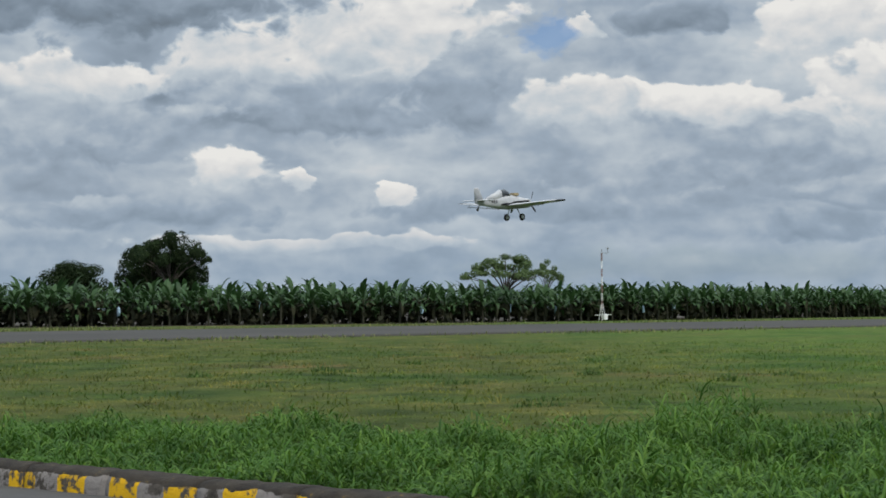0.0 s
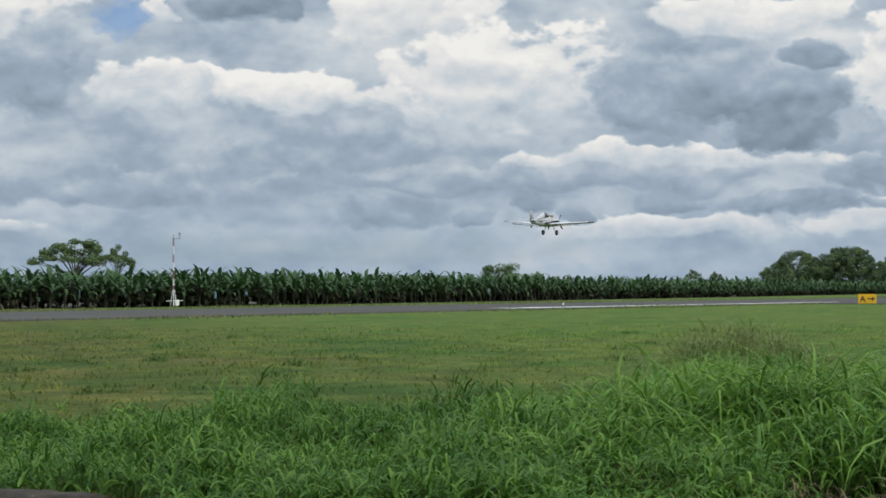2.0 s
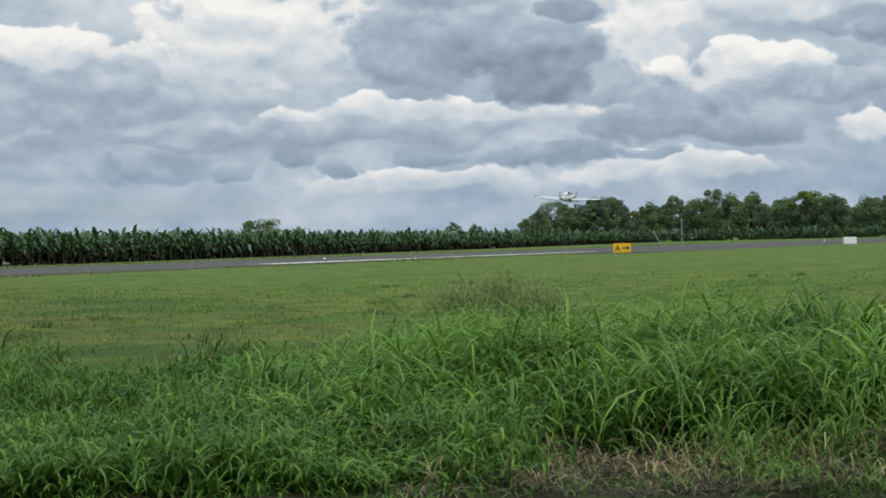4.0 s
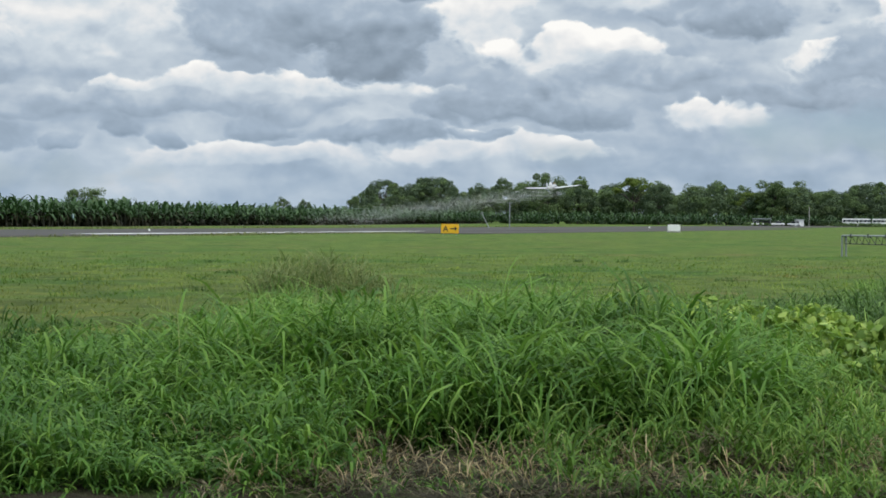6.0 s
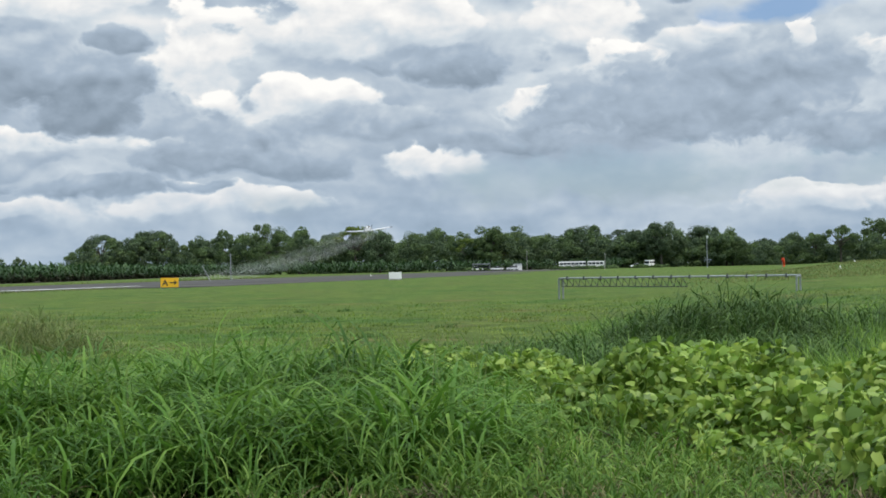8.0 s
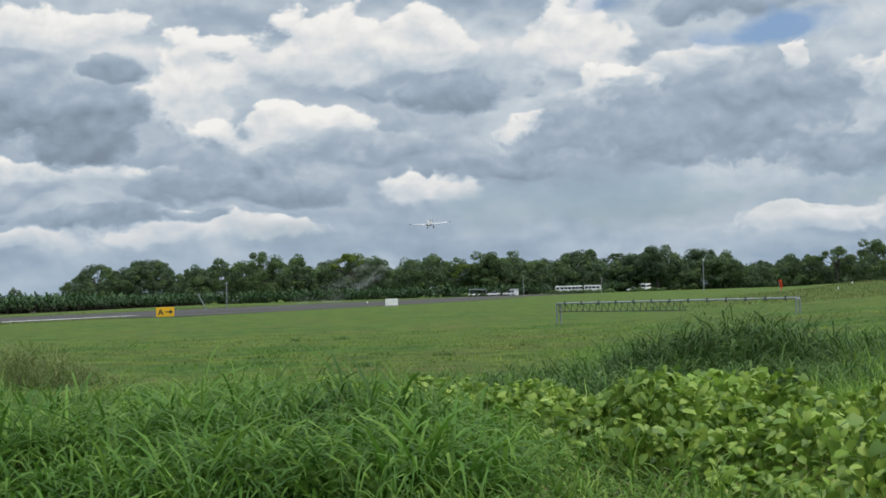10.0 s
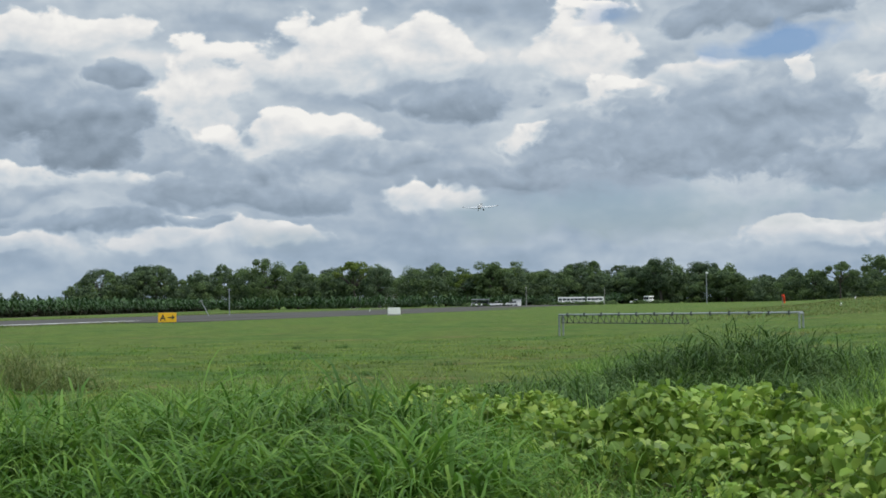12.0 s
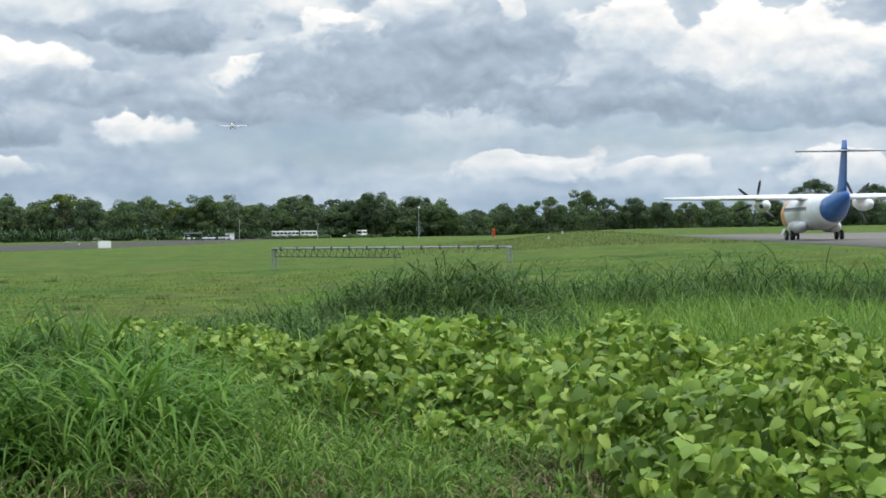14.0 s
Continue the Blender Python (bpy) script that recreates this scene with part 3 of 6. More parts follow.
grass_stuff("fresh_grass", blade_mesh("fresh_grass", x, y, h, rng.uniform(0.008, 0.018, len(x)), rng.uniform(0.4, 2.0, len(x)), M_FRESH, 4, 0.4, rng), "fresh light green grass beyond the vines")


def grass_clump(az, d, radius, height, n, label):
    c = polar(az, d)
    r = radius * np.sqrt(rng.uniform(0, 1, n))
    a = rng.uniform(0, 2 * np.pi, n)
    px, py = c.x + r * np.cos(a), c.y + r * np.sin(a)
    hh = height * (1 - 0.6 * (r / radius) ** 2) * rng.uniform(0.5, 1.05, n)
    culm_grass("grass_clump", px, py, hh, 10, M_CLUMP, rng, label, "grass clump", "tall grass clumps", leaf=(0.35, 0.75), width=(0.010, 0.023), droop=(1.3, 2.9))


M_CLUMP = foliage("dark_clump_grass", (0.028, 0.070, 0.016), (0.058, 0.122, 0.026), (0.135, 0.215, 0.060), 0.28, 0.6, 0.6, 0.2)
for az, d, r, hgt, n in [(45.6, 29, 1.5, 1.6, 640), (43.6, 30, 1.3, 1.2, 320), (47.6, 30, 1.5, 1.3, 380), (51.6, 33, 1.7, 1.35, 380), (54.6, 35, 1.9, 1.45, 420), (58.4, 36, 2.0, 1.2, 380), (49.8, 34, 1.4, 0.8, 200), (38.6, 27, 1.4, 0.55, 260), (40.2, 27.5, 1.5, 0.7, 300), (41.9, 26.5, 1.5, 0.7, 300), (43.2, 26, 1.5, 0.8, 320), (46.6, 26.5, 1.5, 0.85, 320), (48.3, 27, 1.4, 0.75, 260), (37.0, 29, 1.5, 0.5, 220), (40.5, 33, 1.6, 0.6, 200)]:
    grass_clump(az, d, r, hgt, n, "dense dark clump of tall arching grass")
# dry grass on the low bank before the apron
bs, bc = rng.uniform(130, 320, 20000), rng.normal(-5, 9, 20000)
x, y = bs * ALONG.x + bc * ACROSS.x, bs * ALONG.y + bc * ACROSS.y
keep = (bc > -17.5) & (bc < 14)
x, y = x[keep], y[keep]
grass_stuff("bank_grass", blade_mesh("bank_grass", x, y, rng.uniform(0.06, 0.26, len(x)), rng.uniform(0.03, 0.06, len(x)), rng.uniform(0.3, 1.2, len(x)), M_BUSH, 2, 0.5, rng), "dry straw-coloured grass on the low bank")
# unmown fringes along the runway's edges
fs = rng.uniform(40, 420, 26000)
far_side = rng.uniform(0, 1, 26000) < 0.45
fc = np.where(far_side, 126.3 + 12 * rng.uniform(0, 1, 26000) ** 2, 83.3 - 7 * rng.uniform(0, 1, 26000) ** 1.6)
x, y = fs * ALONG.x + fc * ACROSS.x, fs * ALONG.y + fc * ACROSS.y
keep = (rng.uniform(0, 1, len(x)) < 0.1 + 1.2 * lumps(x, y, 14, 31)) & ((fs < 196) | far_side)
x, y = x[keep], y[keep]
h = rng.uniform(0.1, 0.42, len(x)) * (0.4 + 0.9 * lumps(x, y, 9, 8)) * np.where(far_side[keep], 1.0, 0.75)
grass_stuff("runway_fringe", blade_mesh("runway_fringe", x, y, h, rng.uniform(0.04, 0.09, len(x)), rng.uniform(0.3, 1.4, len(x)), M_BUSH, 2, 0.5, rng), "pale unmown grass along the runway's edges")
# mown field
x, y = clumped(rng, 17000, 11, -16, 62, 17.0, 88.0, 0.17)
keep = rng.uniform(0, 1, len(x)) < (0.4 + 0.7 * lumps(x, y, 2.5, 5) * lumps(x, y, 7, 2)) * (1 - 0.75 * step(np.hypot(x, y), 48, 88))
x, y = x[keep], y[keep]
h = rng.uniform(0.03, 0.15, len(x)) * (0.5 + 0.9 * lumps(x, y, 1.7, 5))
grass_stuff("field_grass", blade_mesh("field_grass", x, y, h, rng.uniform(0.012, 0.04, len(x)), rng.uniform(0.6, 2.4, len(x)), M_SHORT, 2, 0.9, rng), "short mown airfield grass with tufts")


# ---- kerb and road ----
KERB_A, KERB_DIR = Vector((-9.6, 20.55, 0)), Vector((0.73, -0.68, 0)).normalized()
KERB_OUT = Vector((0.68, 0.73, 0)).normalized()


def kerb_material():
    sh = Shader("painted_kerb")
    tc = sh.nt.nodes.new("ShaderNodeTexCoord")
    sep = sh.nt.nodes.new("ShaderNodeSeparateXYZ")
    sh.link(tc.outputs["Object"], sep.inputs[0])

    def m(op, a, b):
        n = sh.nt.nodes.new("ShaderNodeMath")
        n.operation = op
        for i, v in enumerate((a, b)):
            if isinstance(v, (int, float)):
                n.inputs[i].default_value = v
            else:
                sh.link(v, n.inputs[i])
        return n.outputs[0]

    wob = sh.noise(3.0, 5, 0.7)
    stripe = m("GREATER_THAN", m("FRACT", m("ADD", m("MULTIPLY", sep.outputs[0], 1.35), m("MULTIPLY", wob, 0.12)), 0.0), 0.46)
    paint = sh.mix(stripe, (0.22, 0.20, 0.185), (0.62, 0.36, 0.01))
    worn = sh.ramp(sh.noise(5.0, 7, 0.7), [(0.50, (0, 0, 0)), (0.56, (1, 1, 1))])
    grime = sh.ramp(sh.noise(7.0, 6, 0.7), [(0.3, (0.035, 0.03, 0.025)), (0.7, (0.11, 0.095, 0.08))])
    col = sh.mix(worn, paint, grime)
    mould_line = m("ADD", m("MULTIPLY", sh.noise(2.2, 6, 0.7), 0.16), 0.10)
    top = m("GREATER_THAN", sep.outputs[2], mould_line)
    old = sh.ramp(sh.noise(4.0, 7, 0.75), [(0.35, (0.022, 0.019, 0.016)), (0.62, (0.055, 0.046, 0.036)), (0.70, (0.33, 0.20, 0.02))])
    sh.base(sh.mix(top, col, old), 0.9, spec=0.2)
    return sh.bump(sh.noise(14.0, 6, 0.7), 0.9, 0.03).mat


M_KERB = kerb_material()


def kerb():
    holder = tagged(new("kerb"), "old concrete kerb with flaking yellow paint and black mould", "kerb", kind="structure")
    holder.matrix_world = Matrix.Translation(KERB_A) @ Matrix.Rotation(math.atan2(KERB_DIR.y, KERB_DIR.x), 4, "Z")
    prof = [(-0.02, -0.1), (0.0, 0.14), (0.035, 0.205), (0.09, 0.235), (0.2, 0.245), (0.32, 0.235), (0.38, 0.19), (0.4, -0.1)]
    rnd = random.Random(5)
    for k in range(11):
        bm = bmesh.new()
        n, ln = 12, 1.18
        rows = []
        for i in range(n + 1):
            u = k * 1.2 + ln * i / n
            rows.append([bm.verts.new((u, p[0] + rnd.uniform(-0.008, 0.008), p[1] + (rnd.uniform(-0.014, 0.01) if p[1] > 0 else 0))) for p in prof])
        for i in range(n):
            for j in range(len(prof) - 1):
                bm.faces.new((rows[i][j], rows[i][j + 1], rows[i + 1][j + 1], rows[i + 1][j]))
        for end in (rows[0], rows[-1][::-1]):
            bm.faces.new(end)
        bmesh.ops.recalc_face_normals(bm, faces=bm.faces)
        smooth(part("kerb_stone", bm, M_KERB, holder))


kerb()


def road():
    a, b = KERB_A - KERB_DIR * 6, KERB_A + KERB_DIR * 19
    pts = [a, b, b - KERB_OUT * 11 - KERB_DIR * 3, a - KERB_OUT * 30]
    bm = bmesh.new()
    top = [bm.verts.new((p.x, p.y, 0.03)) for p in pts]
    low = [bm.verts.new((p.x, p.y, -0.3)) for p in pts]
    bm.faces.new(top[::-1])
    for i in range(4):
        bm.faces.new((top[i], top[(i + 1) % 4], low[(i + 1) % 4], low[i]))
    bmesh.ops.recalc_face_normals(bm, faces=bm.faces)
    tagged(part("road", bm, M_ROAD, None), "dark asphalt roadside where the watcher stands", "road", kind="structure")


road()

# ---- banana plantation ----
M_BANANA = foliage("banana_leaf", (0.022, 0.054, 0.019), (0.036, 0.082, 0.027), (0.066, 0.122, 0.046), 0.25, 0.55, 0.3, 0.25)
M_BANANA_STEM = plain("banana_stem", (0.032, 0.033, 0.018), 0.8, wear=0.45, scale=2.5)
# withered leaves, and the leaf mass added at the foot: shade darkens the colour
M_BANANA_DRY_SHADE = foliage("dry_and_shade_leaf", (0.016, 0.018, 0.009), (0.026, 0.030, 0.014), (0.050, 0.048, 0.026), 0.1, 0.8, 0.5)
M_BAG = plain("blue_bag", (0.32, 0.45, 0.58), 0.35, wear=0.15, scale=4)


def leaf_arrays(length, width, rise, bend, seg=5):
    """One arching banana leaf from the origin along +x: a gutter-shaped blade with a midrib."""
    V, F = [], []
    x = z = 0.0
    th = rise
    prof = [0.12, 0.75, 1.0, 0.95, 0.7, 0.05]
    for k in range(seg + 1):
        w = width * prof[min(k, 5)] * 0.5
        V += [(x, -w, z + w * 0.28), (x, 0, z), (x, w, z + w * 0.28)]
        x += math.cos(th) * length / seg
        z += math.sin(th) * length / seg
        th -= bend / seg * (0.5 + k * 0.3)
    for k in range(seg):
        a = 3 * k
        F += [(a, a + 1, a + 4, a + 3), (a + 1, a + 2, a + 5, a + 4)]
    return np.array(V), np.array(F)


LEAF_MESHES = []
for i in range(8):
    rnd = random.Random(40 + i)
    v, f = leaf_arrays(rnd.uniform(1.75, 2.3) * (1.1 if i < 2 else 1.0), rnd.uniform(0.36, 0.54), (1.3, 1.05, 0.75, 0.45, 0.65, 0.15, 0.85, 0.35)[i], (1.1, 1.7, 1.8, 1.7, 2.2, 1.5, 2.0, 2.3)[i])
    LEAF_MESHES.append(array_mesh("leaf", v, f, M_BANANA, True))
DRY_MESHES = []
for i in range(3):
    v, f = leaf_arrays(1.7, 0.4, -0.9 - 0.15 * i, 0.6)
    DRY_MESHES.append(array_mesh("dry_leaf", v, f, M_BANANA_DRY_SHADE, True))


def stem_mesh():
    bm = bmesh.new()
    rod(bm, (0, 0, -0.1), (0.05, 0.02, 1.4), 0.13, 0.11, 9)
    rod(bm, (0.05, 0.02, 1.38), (0.0, 0.05, 2.75), 0.11, 0.06, 9)
    me = bpy.data.meshes.new("pseudostem")
    bm.to_mesh(me)
    bm.free()
    me.materials.append(M_BANANA_STEM)
    return me


STEM_MESH = stem_mesh()


def bag_mesh():
    bm = bmesh.new()
    for z0, z1, r0, r1 in ((0, 0.25, 0.05, 0.2), (0.25, 0.7, 0.2, 0.22), (0.7, 1.05, 0.22, 0.17)):
        rod(bm, (0, 0, -z0), (0, 0, -z1), r0, r1, 9)
    me = bpy.data.meshes.new("bunch_bag")
    bm.to_mesh(me)
    bm.free()
    me.materials.append(M_BAG)
    return me


BAG_MESH = bag_mesh()


def banana_plant(at, scale, turn, seed, bag):
    rnd = random.Random(seed)
    plant = tagged(new("banana_plant"), "tall banana plant with a blue bagged bunch" if bag else "tall banana plant with broad arching leaves", "banana plant", "banana plants along the runway")
    plant.matrix_world = Matrix.Translation(at) @ Matrix.Rotation(turn, 4, "Z") @ Matrix.Scale(scale, 4)
    stem = new("pseudostem", STEM_MESH)
    stem.parent = plant
    for i in range(16):
        lf = new("leaf", LEAF_MESHES[i % 8])
        lf.parent = plant
        lf.matrix_local = pose(0, 0, 2.75 + (rnd.uniform(-0.7, 0.3) if i < 10 else rnd.uniform(-1.5, -0.5)), 0, rnd.uniform(-8, 8), i * 137.5 + rnd.uniform(-25, 25))
    for i in range(3):
        lf = new("dry_leaf", DRY_MESHES[i])
        lf.parent = plant
        tagged(lf, "withered hanging brown leaf")
        lf.matrix_local = pose(0, 0, 2.45 - 0.2 * i, 0, 0, rnd.uniform(0, 360))
    if bag:
        b = new("bunch_bag", BAG_MESH)
        b.parent = plant
        tagged(b, "pale blue plastic bag over the bunch")
        b.matrix_local = pose(0.5, 0, 2.2, 0, rnd.uniform(-8, 8), 0)


def front_line(s):
    """How far across from the camera the plantation's edge runs."""
    return float(np.interp(s, [-80, 60, 95, 140, 185, 265, 385, 600, 700], [168, 163, 160, 149.5, 150, 160, 178, 222, 240]))


# soil colour kept dark to carry the shade of the banana canopy
M_SOIL_SHADE = plain("shaded_plantation_soil", (0.035, 0.028, 0.018), 0.95, wear=0.4, scale=0.6)
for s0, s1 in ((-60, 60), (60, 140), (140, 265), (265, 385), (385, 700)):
    strip("plantation_floor", [(s0, front_line(s0) - 0.8), (s1, front_line(s1) - 0.8), (s1, front_line(s1) + 320), (s0, front_line(s0) + 320)], 0.012, M_SOIL_SHADE, "soil under the banana plants, shade painted into its colour", "soil", steps=4)
rnd = random.Random(21)
BAGS = [3, 9, 17, 26, 33, 37, 45, 48, 52, 59, 66, 74, 83]
count = 0
s = 62.0
while s < 300:
    for row in range(2):
        ss, cc = s + rnd.uniform(-0.5, 0.5) + row * 1.1, front_line(s) + 0.6 + row * 2.2 + rnd.uniform(-0.4, 0.4)
        at = field(ss, cc)
        if math.degrees(math.atan2(at.x, at.y)) > -14.5:
            banana_plant(at, rnd.uniform(0.86, 1.14), rnd.uniform(0, 6.28), count, row == 0 and (count // 2) in BAGS)
            count += 1
    s += 2.05


def banana_mass(name, places, label, seed):
    """The deep rows, all in one mesh."""
    rnd = np.random.default_rng(seed)
    V, F, n = [], [], 0
    kinds = []
    for me in LEAF_MESHES:
        co = np.empty(len(me.vertices) * 3)
        me.vertices.foreach_get("co", co)
        kinds.append((co.reshape(-1, 3), np.array([p.vertices[:] for p in me.polygons])))
    for px, py, pz, sc in places:
        for i in range(13):
            v, f = kinds[i % 8]
            a = rnd.uniform(0, 6.28)
            c, s_ = math.cos(a), math.sin(a)
            w = np.stack([v[:, 0] * c - v[:, 1] * s_, v[:, 0] * s_ + v[:, 1] * c, v[:, 2] + 2.7 + (rnd.uniform(-0.6, 0.3) if i < 8 else rnd.uniform(-1.6, -0.5))], -1) * sc + [px, py, pz]
            V.append(w)
            F.append(f + n)
            n += len(w)
    tagged(new(name, array_mesh(name, np.concatenate(V), np.concatenate(F), M_BANANA, True)), label, "banana plants", kind="stuff")


places = []
for row in range(2, 9):
    s = 20.0
    while s < 300:
        p = field(s + rnd.uniform(-0.8, 0.8), front_line(s) + row * 2.3 + rnd.uniform(-0.6, 0.6))
        places.append((p.x, p.y, 0.0, rnd.uniform(0.85, 1.18)))
        s += 2.3
for row in range(5):
    s = 300.0
    while s < 700:
        p = field(s + rnd.uniform(-0.8, 0.8), front_line(s) + row * 2.6 + rnd.uniform(-0.8, 0.8))
        places.append((p.x, p.y, 0.0, rnd.uniform(0.85, 1.15)))
        s += 2.6
for k in range(420):
    s = rnd.uniform(20, 320)
    p = field(s, front_line(s) + rnd.uniform(0.9, 9.0))
    places.append((p.x, p.y, 0.0, rnd.uniform(0.28, 0.66)))
for k in range(500):
    s = rnd.uniform(300, 700)
    p = field(s, front_line(s) + rnd.uniform(0.0, 9.0))
    places.append((p.x, p.y, 0.0, rnd.uniform(0.3, 0.6)))
banana_mass("banana_rows", places, "deep green rows of banana plants", 3)
places = []
for k in range(420):
    b = rnd.uniform(27.5, 42.5)
    p = polar(b, rnd.uniform(560, 578) if b < 37.2 else rnd.uniform(722, 736))
    places.append((p.x, p.y, 0.0, rnd.uniform(0.75, 1.05)))
banana_mass("far_banana_rows", places, "distant banana rows before the woods", 4)



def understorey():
    """An added mass of dark leaves that imitates the shade at the plantation's foot."""
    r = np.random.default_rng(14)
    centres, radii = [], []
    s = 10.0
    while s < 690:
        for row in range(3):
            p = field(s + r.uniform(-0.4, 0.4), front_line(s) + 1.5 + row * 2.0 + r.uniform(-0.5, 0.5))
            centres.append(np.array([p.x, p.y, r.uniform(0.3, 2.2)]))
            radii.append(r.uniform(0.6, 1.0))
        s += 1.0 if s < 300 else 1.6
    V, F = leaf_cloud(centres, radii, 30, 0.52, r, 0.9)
    tagged(new("understorey", array_mesh("understorey", V, F, M_BANANA_DRY_SHADE)), "dark leaf mass added as shade under the banana plants", "undergrowth", kind="stuff")


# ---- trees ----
# distant haze is painted into this leaf green: lifted and blued
M_TREE_DARK_HAZED = foliage("hazed_dark_tree_leaf", (0.058, 0.094, 0.060), (0.084, 0.126, 0.074), (0.120, 0.166, 0.088), 0.32, 0.8, 0.12, 0.08)
# a darker copy of the leaf: the crowns' shade is put into its colour
M_TREE_SHADE = foliage("shaded_tree_leaf", (0.012, 0.022, 0.011), (0.019, 0.033, 0.014), (0.031, 0.050, 0.019), 0.1, 0.8, 0.12, 0.05)
# leaf green lifted in the same way, with haze in the colour
M_TREE_HAZED = foliage("hazed_tree_leaf", (0.070, 0.114, 0.056), (0.104, 0.158, 0.068), (0.142, 0.202, 0.084), 0.34, 0.8, 0.1, 0.08)
M_TREE_LIGHT = foliage("light_tree_leaf", (0.09, 0.14, 0.034), (0.13, 0.19, 0.044), (0.18, 0.23, 0.06), 0.34, 0.8, 0.1, 0.08)
M_BARK = plain("bark", (0.055, 0.047, 0.038), 0.9, wear=0.4, scale=1.5)


def leaf_cloud(centres, radii, per, size, rnd, flat=0.65):
    """Small leaf sprays scattered over clumps."""
    V = []
    for c, r in zip(centres, radii):
        d = rnd.normal(0, 1, (per, 3))
        d /= np.linalg.norm(d, axis=1)[:, None]
        p = c + d * (r * rnd.uniform(0.45, 1.08, per) ** 0.6)[:, None] * [1, 1, flat]
        nrm = d * 0.9 + rnd.normal(0, 0.38, (per, 3)) + [0, 0, 0.4]
        t = np.cross(nrm, rnd.normal(0, 1, (per, 3)))
        t /= np.linalg.norm(t, axis=1)[:, None] + 1e-9
        b = np.cross(nrm, t)
        b /= np.linalg.norm(b, axis=1)[:, None] + 1e-9
        sz = size * rnd.uniform(0.5, 1.2, per)[:, None]
        V.append(np.stack([p - t * sz, p + b * sz * 0.55, p + t * sz, p - b * sz * 0.55], 1).reshape(-1, 3))
    V = np.concatenate(V)
    return V, np.arange(len(V)).reshape(-1, 4)


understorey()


def make_tree(kind, seed, leaf_mat):
    """A tree one unit high: a tapered trunk with limbs, and a crown of leaf clumps."""
    rnd = np.random.default_rng(seed)
    tree = new("tree")
    if kind == "umbrella":
        n, spread, low, high, rad, per, flat = 30, 0.6, 0.55, 0.96, (0.08, 0.15), 56, 0.5
    elif kind == "tall":
        n, spread, low, high, rad, per, flat = 24, 0.3, 0.3, 0.93, (0.08, 0.15), 85, 0.8
    elif kind == "dense":
        n, spread, low, high, rad, per, flat = 64, 0.52, 0.25, 0.9, (0.1, 0.18), 80, 0.75
    elif kind == "open":
        n, spread, low, high, rad, per, flat = 24, 0.58, 0.48, 0.95, (0.07, 0.14), 55, 0.5
    else:
        n, spread, low, high, rad, per, flat = 40, 0.52, 0.25, 0.9, (0.08, 0.2), 84, 0.7
    centres, radii = [], []
    for i in range(n):
        a = i * 2.4 + rnd.uniform(-0.4, 0.4)
        u = rnd.uniform(0, 1) ** 0.6
        if kind in ("round", "dense"):
            z = rnd.uniform(low, high)
            env = math.sqrt(max(0.05, 1 - ((z - 0.5) / 0.45) ** 2))
            r = spread * env * u
        else:
            r = spread * u
            z = low + (high - low) * (1 - 0.75 * u ** 2) * rnd.uniform(0.75, 1.0) if kind != "tall" else rnd.uniform(low, high)
        centres.append(np.array([r * math.cos(a), r * math.sin(a), z]))
        radii.append(rnd.uniform(*rad))
    V, F = leaf_cloud(centres, radii, int(per * 3.2), 0.021, rnd, flat)
    V[:, 2] = np.minimum(V[:, 2], 1.02)
    crown = new("crown", array_mesh("crown", V, F, leaf_mat))
    crown.parent = tree
    bm = bmesh.new()
    fork = 0.42 if kind in ("umbrella", "open") else 0.5
    rod(bm, (0, 0, -0.02), (0.02, 0.01, fork * 0.6), 0.035, 0.026, 8)
    rod(bm, (0.02, 0.01, fork * 0.58), (0.0, 0.0, fork), 0.026, 0.02, 8)
    for i in range(0, n, 2):
        c = centres[i]
        mid = Vector((c[0] * 0.45, c[1] * 0.45, fork + (c[2] - fork) * 0.6))
        rod(bm, (0, 0, fork - 0.03), mid, 0.014, 0.009, 5)
        rod(bm, mid, c, 0.009, 0.003, 5)
    part("trunk", bm, M_BARK, tree)
    return tree


TREES = {}
TREES["umbrella", "near"] = [make_tree("umbrella", 61, M_TREE_SHADE), make_tree("umbrella", 64, M_TREE_SHADE)]
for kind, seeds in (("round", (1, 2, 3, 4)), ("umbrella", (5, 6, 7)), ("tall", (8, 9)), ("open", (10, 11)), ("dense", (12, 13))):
    for tone, mat in (("dark", M_TREE_SHADE if kind == "dense" else M_TREE_DARK_HAZED), ("mid", M_TREE_HAZED), ("light", M_TREE_LIGHT)):
        if (tone == "light" and kind in ("umbrella", "tall")) or (tone != "dark" and kind == "dense"):
            continue
        TREES[kind, tone] = [make_tree(kind, sd + 50 * len(tone), mat) for sd in seeds[: 2 if tone != "mid" else 4]]
LABELS = {"dense": "broad tree with a dense heavy crown darkened as shade", "round": "broadleaf tree with a dense rounded crown", "umbrella": "spreading tree with a flat umbrella crown", "tall": "slender tall tree with a ragged crown", "open": "thin-leaved spreading tree with gaps in its crown"}
TONES = {"near": "shade-darkened green", "dark": "dark green", "mid": "green", "light": "yellow-green"}
used = set()


def plant_tree(kind, tone, bearing, d, height, width=1.0, turn=None, group="trees beyond the airfield"):
    pool = TREES[kind, tone]
    rn = random.Random(int(bearing * 1000 + d))
    src = pool[rn.randrange(len(pool))]
    p = polar(bearing, d)
    p.z = float(ground_height(p.x, p.y)) - 0.1
    m = Matrix.Translation(p) @ Matrix.Rotation(rn.uniform(0, 6.28) if turn is None else turn, 4, "Z")
    sc = Vector((height * width, height * width, height))
    if src.name in used:
        ob = copy_thing(src, m)
    else:
        used.add(src.name)
        ob = src
        ob.matrix_basis = m
    ob.scale = sc
    tagged(ob, TONES[tone] + " " + LABELS[kind], "tree", group)


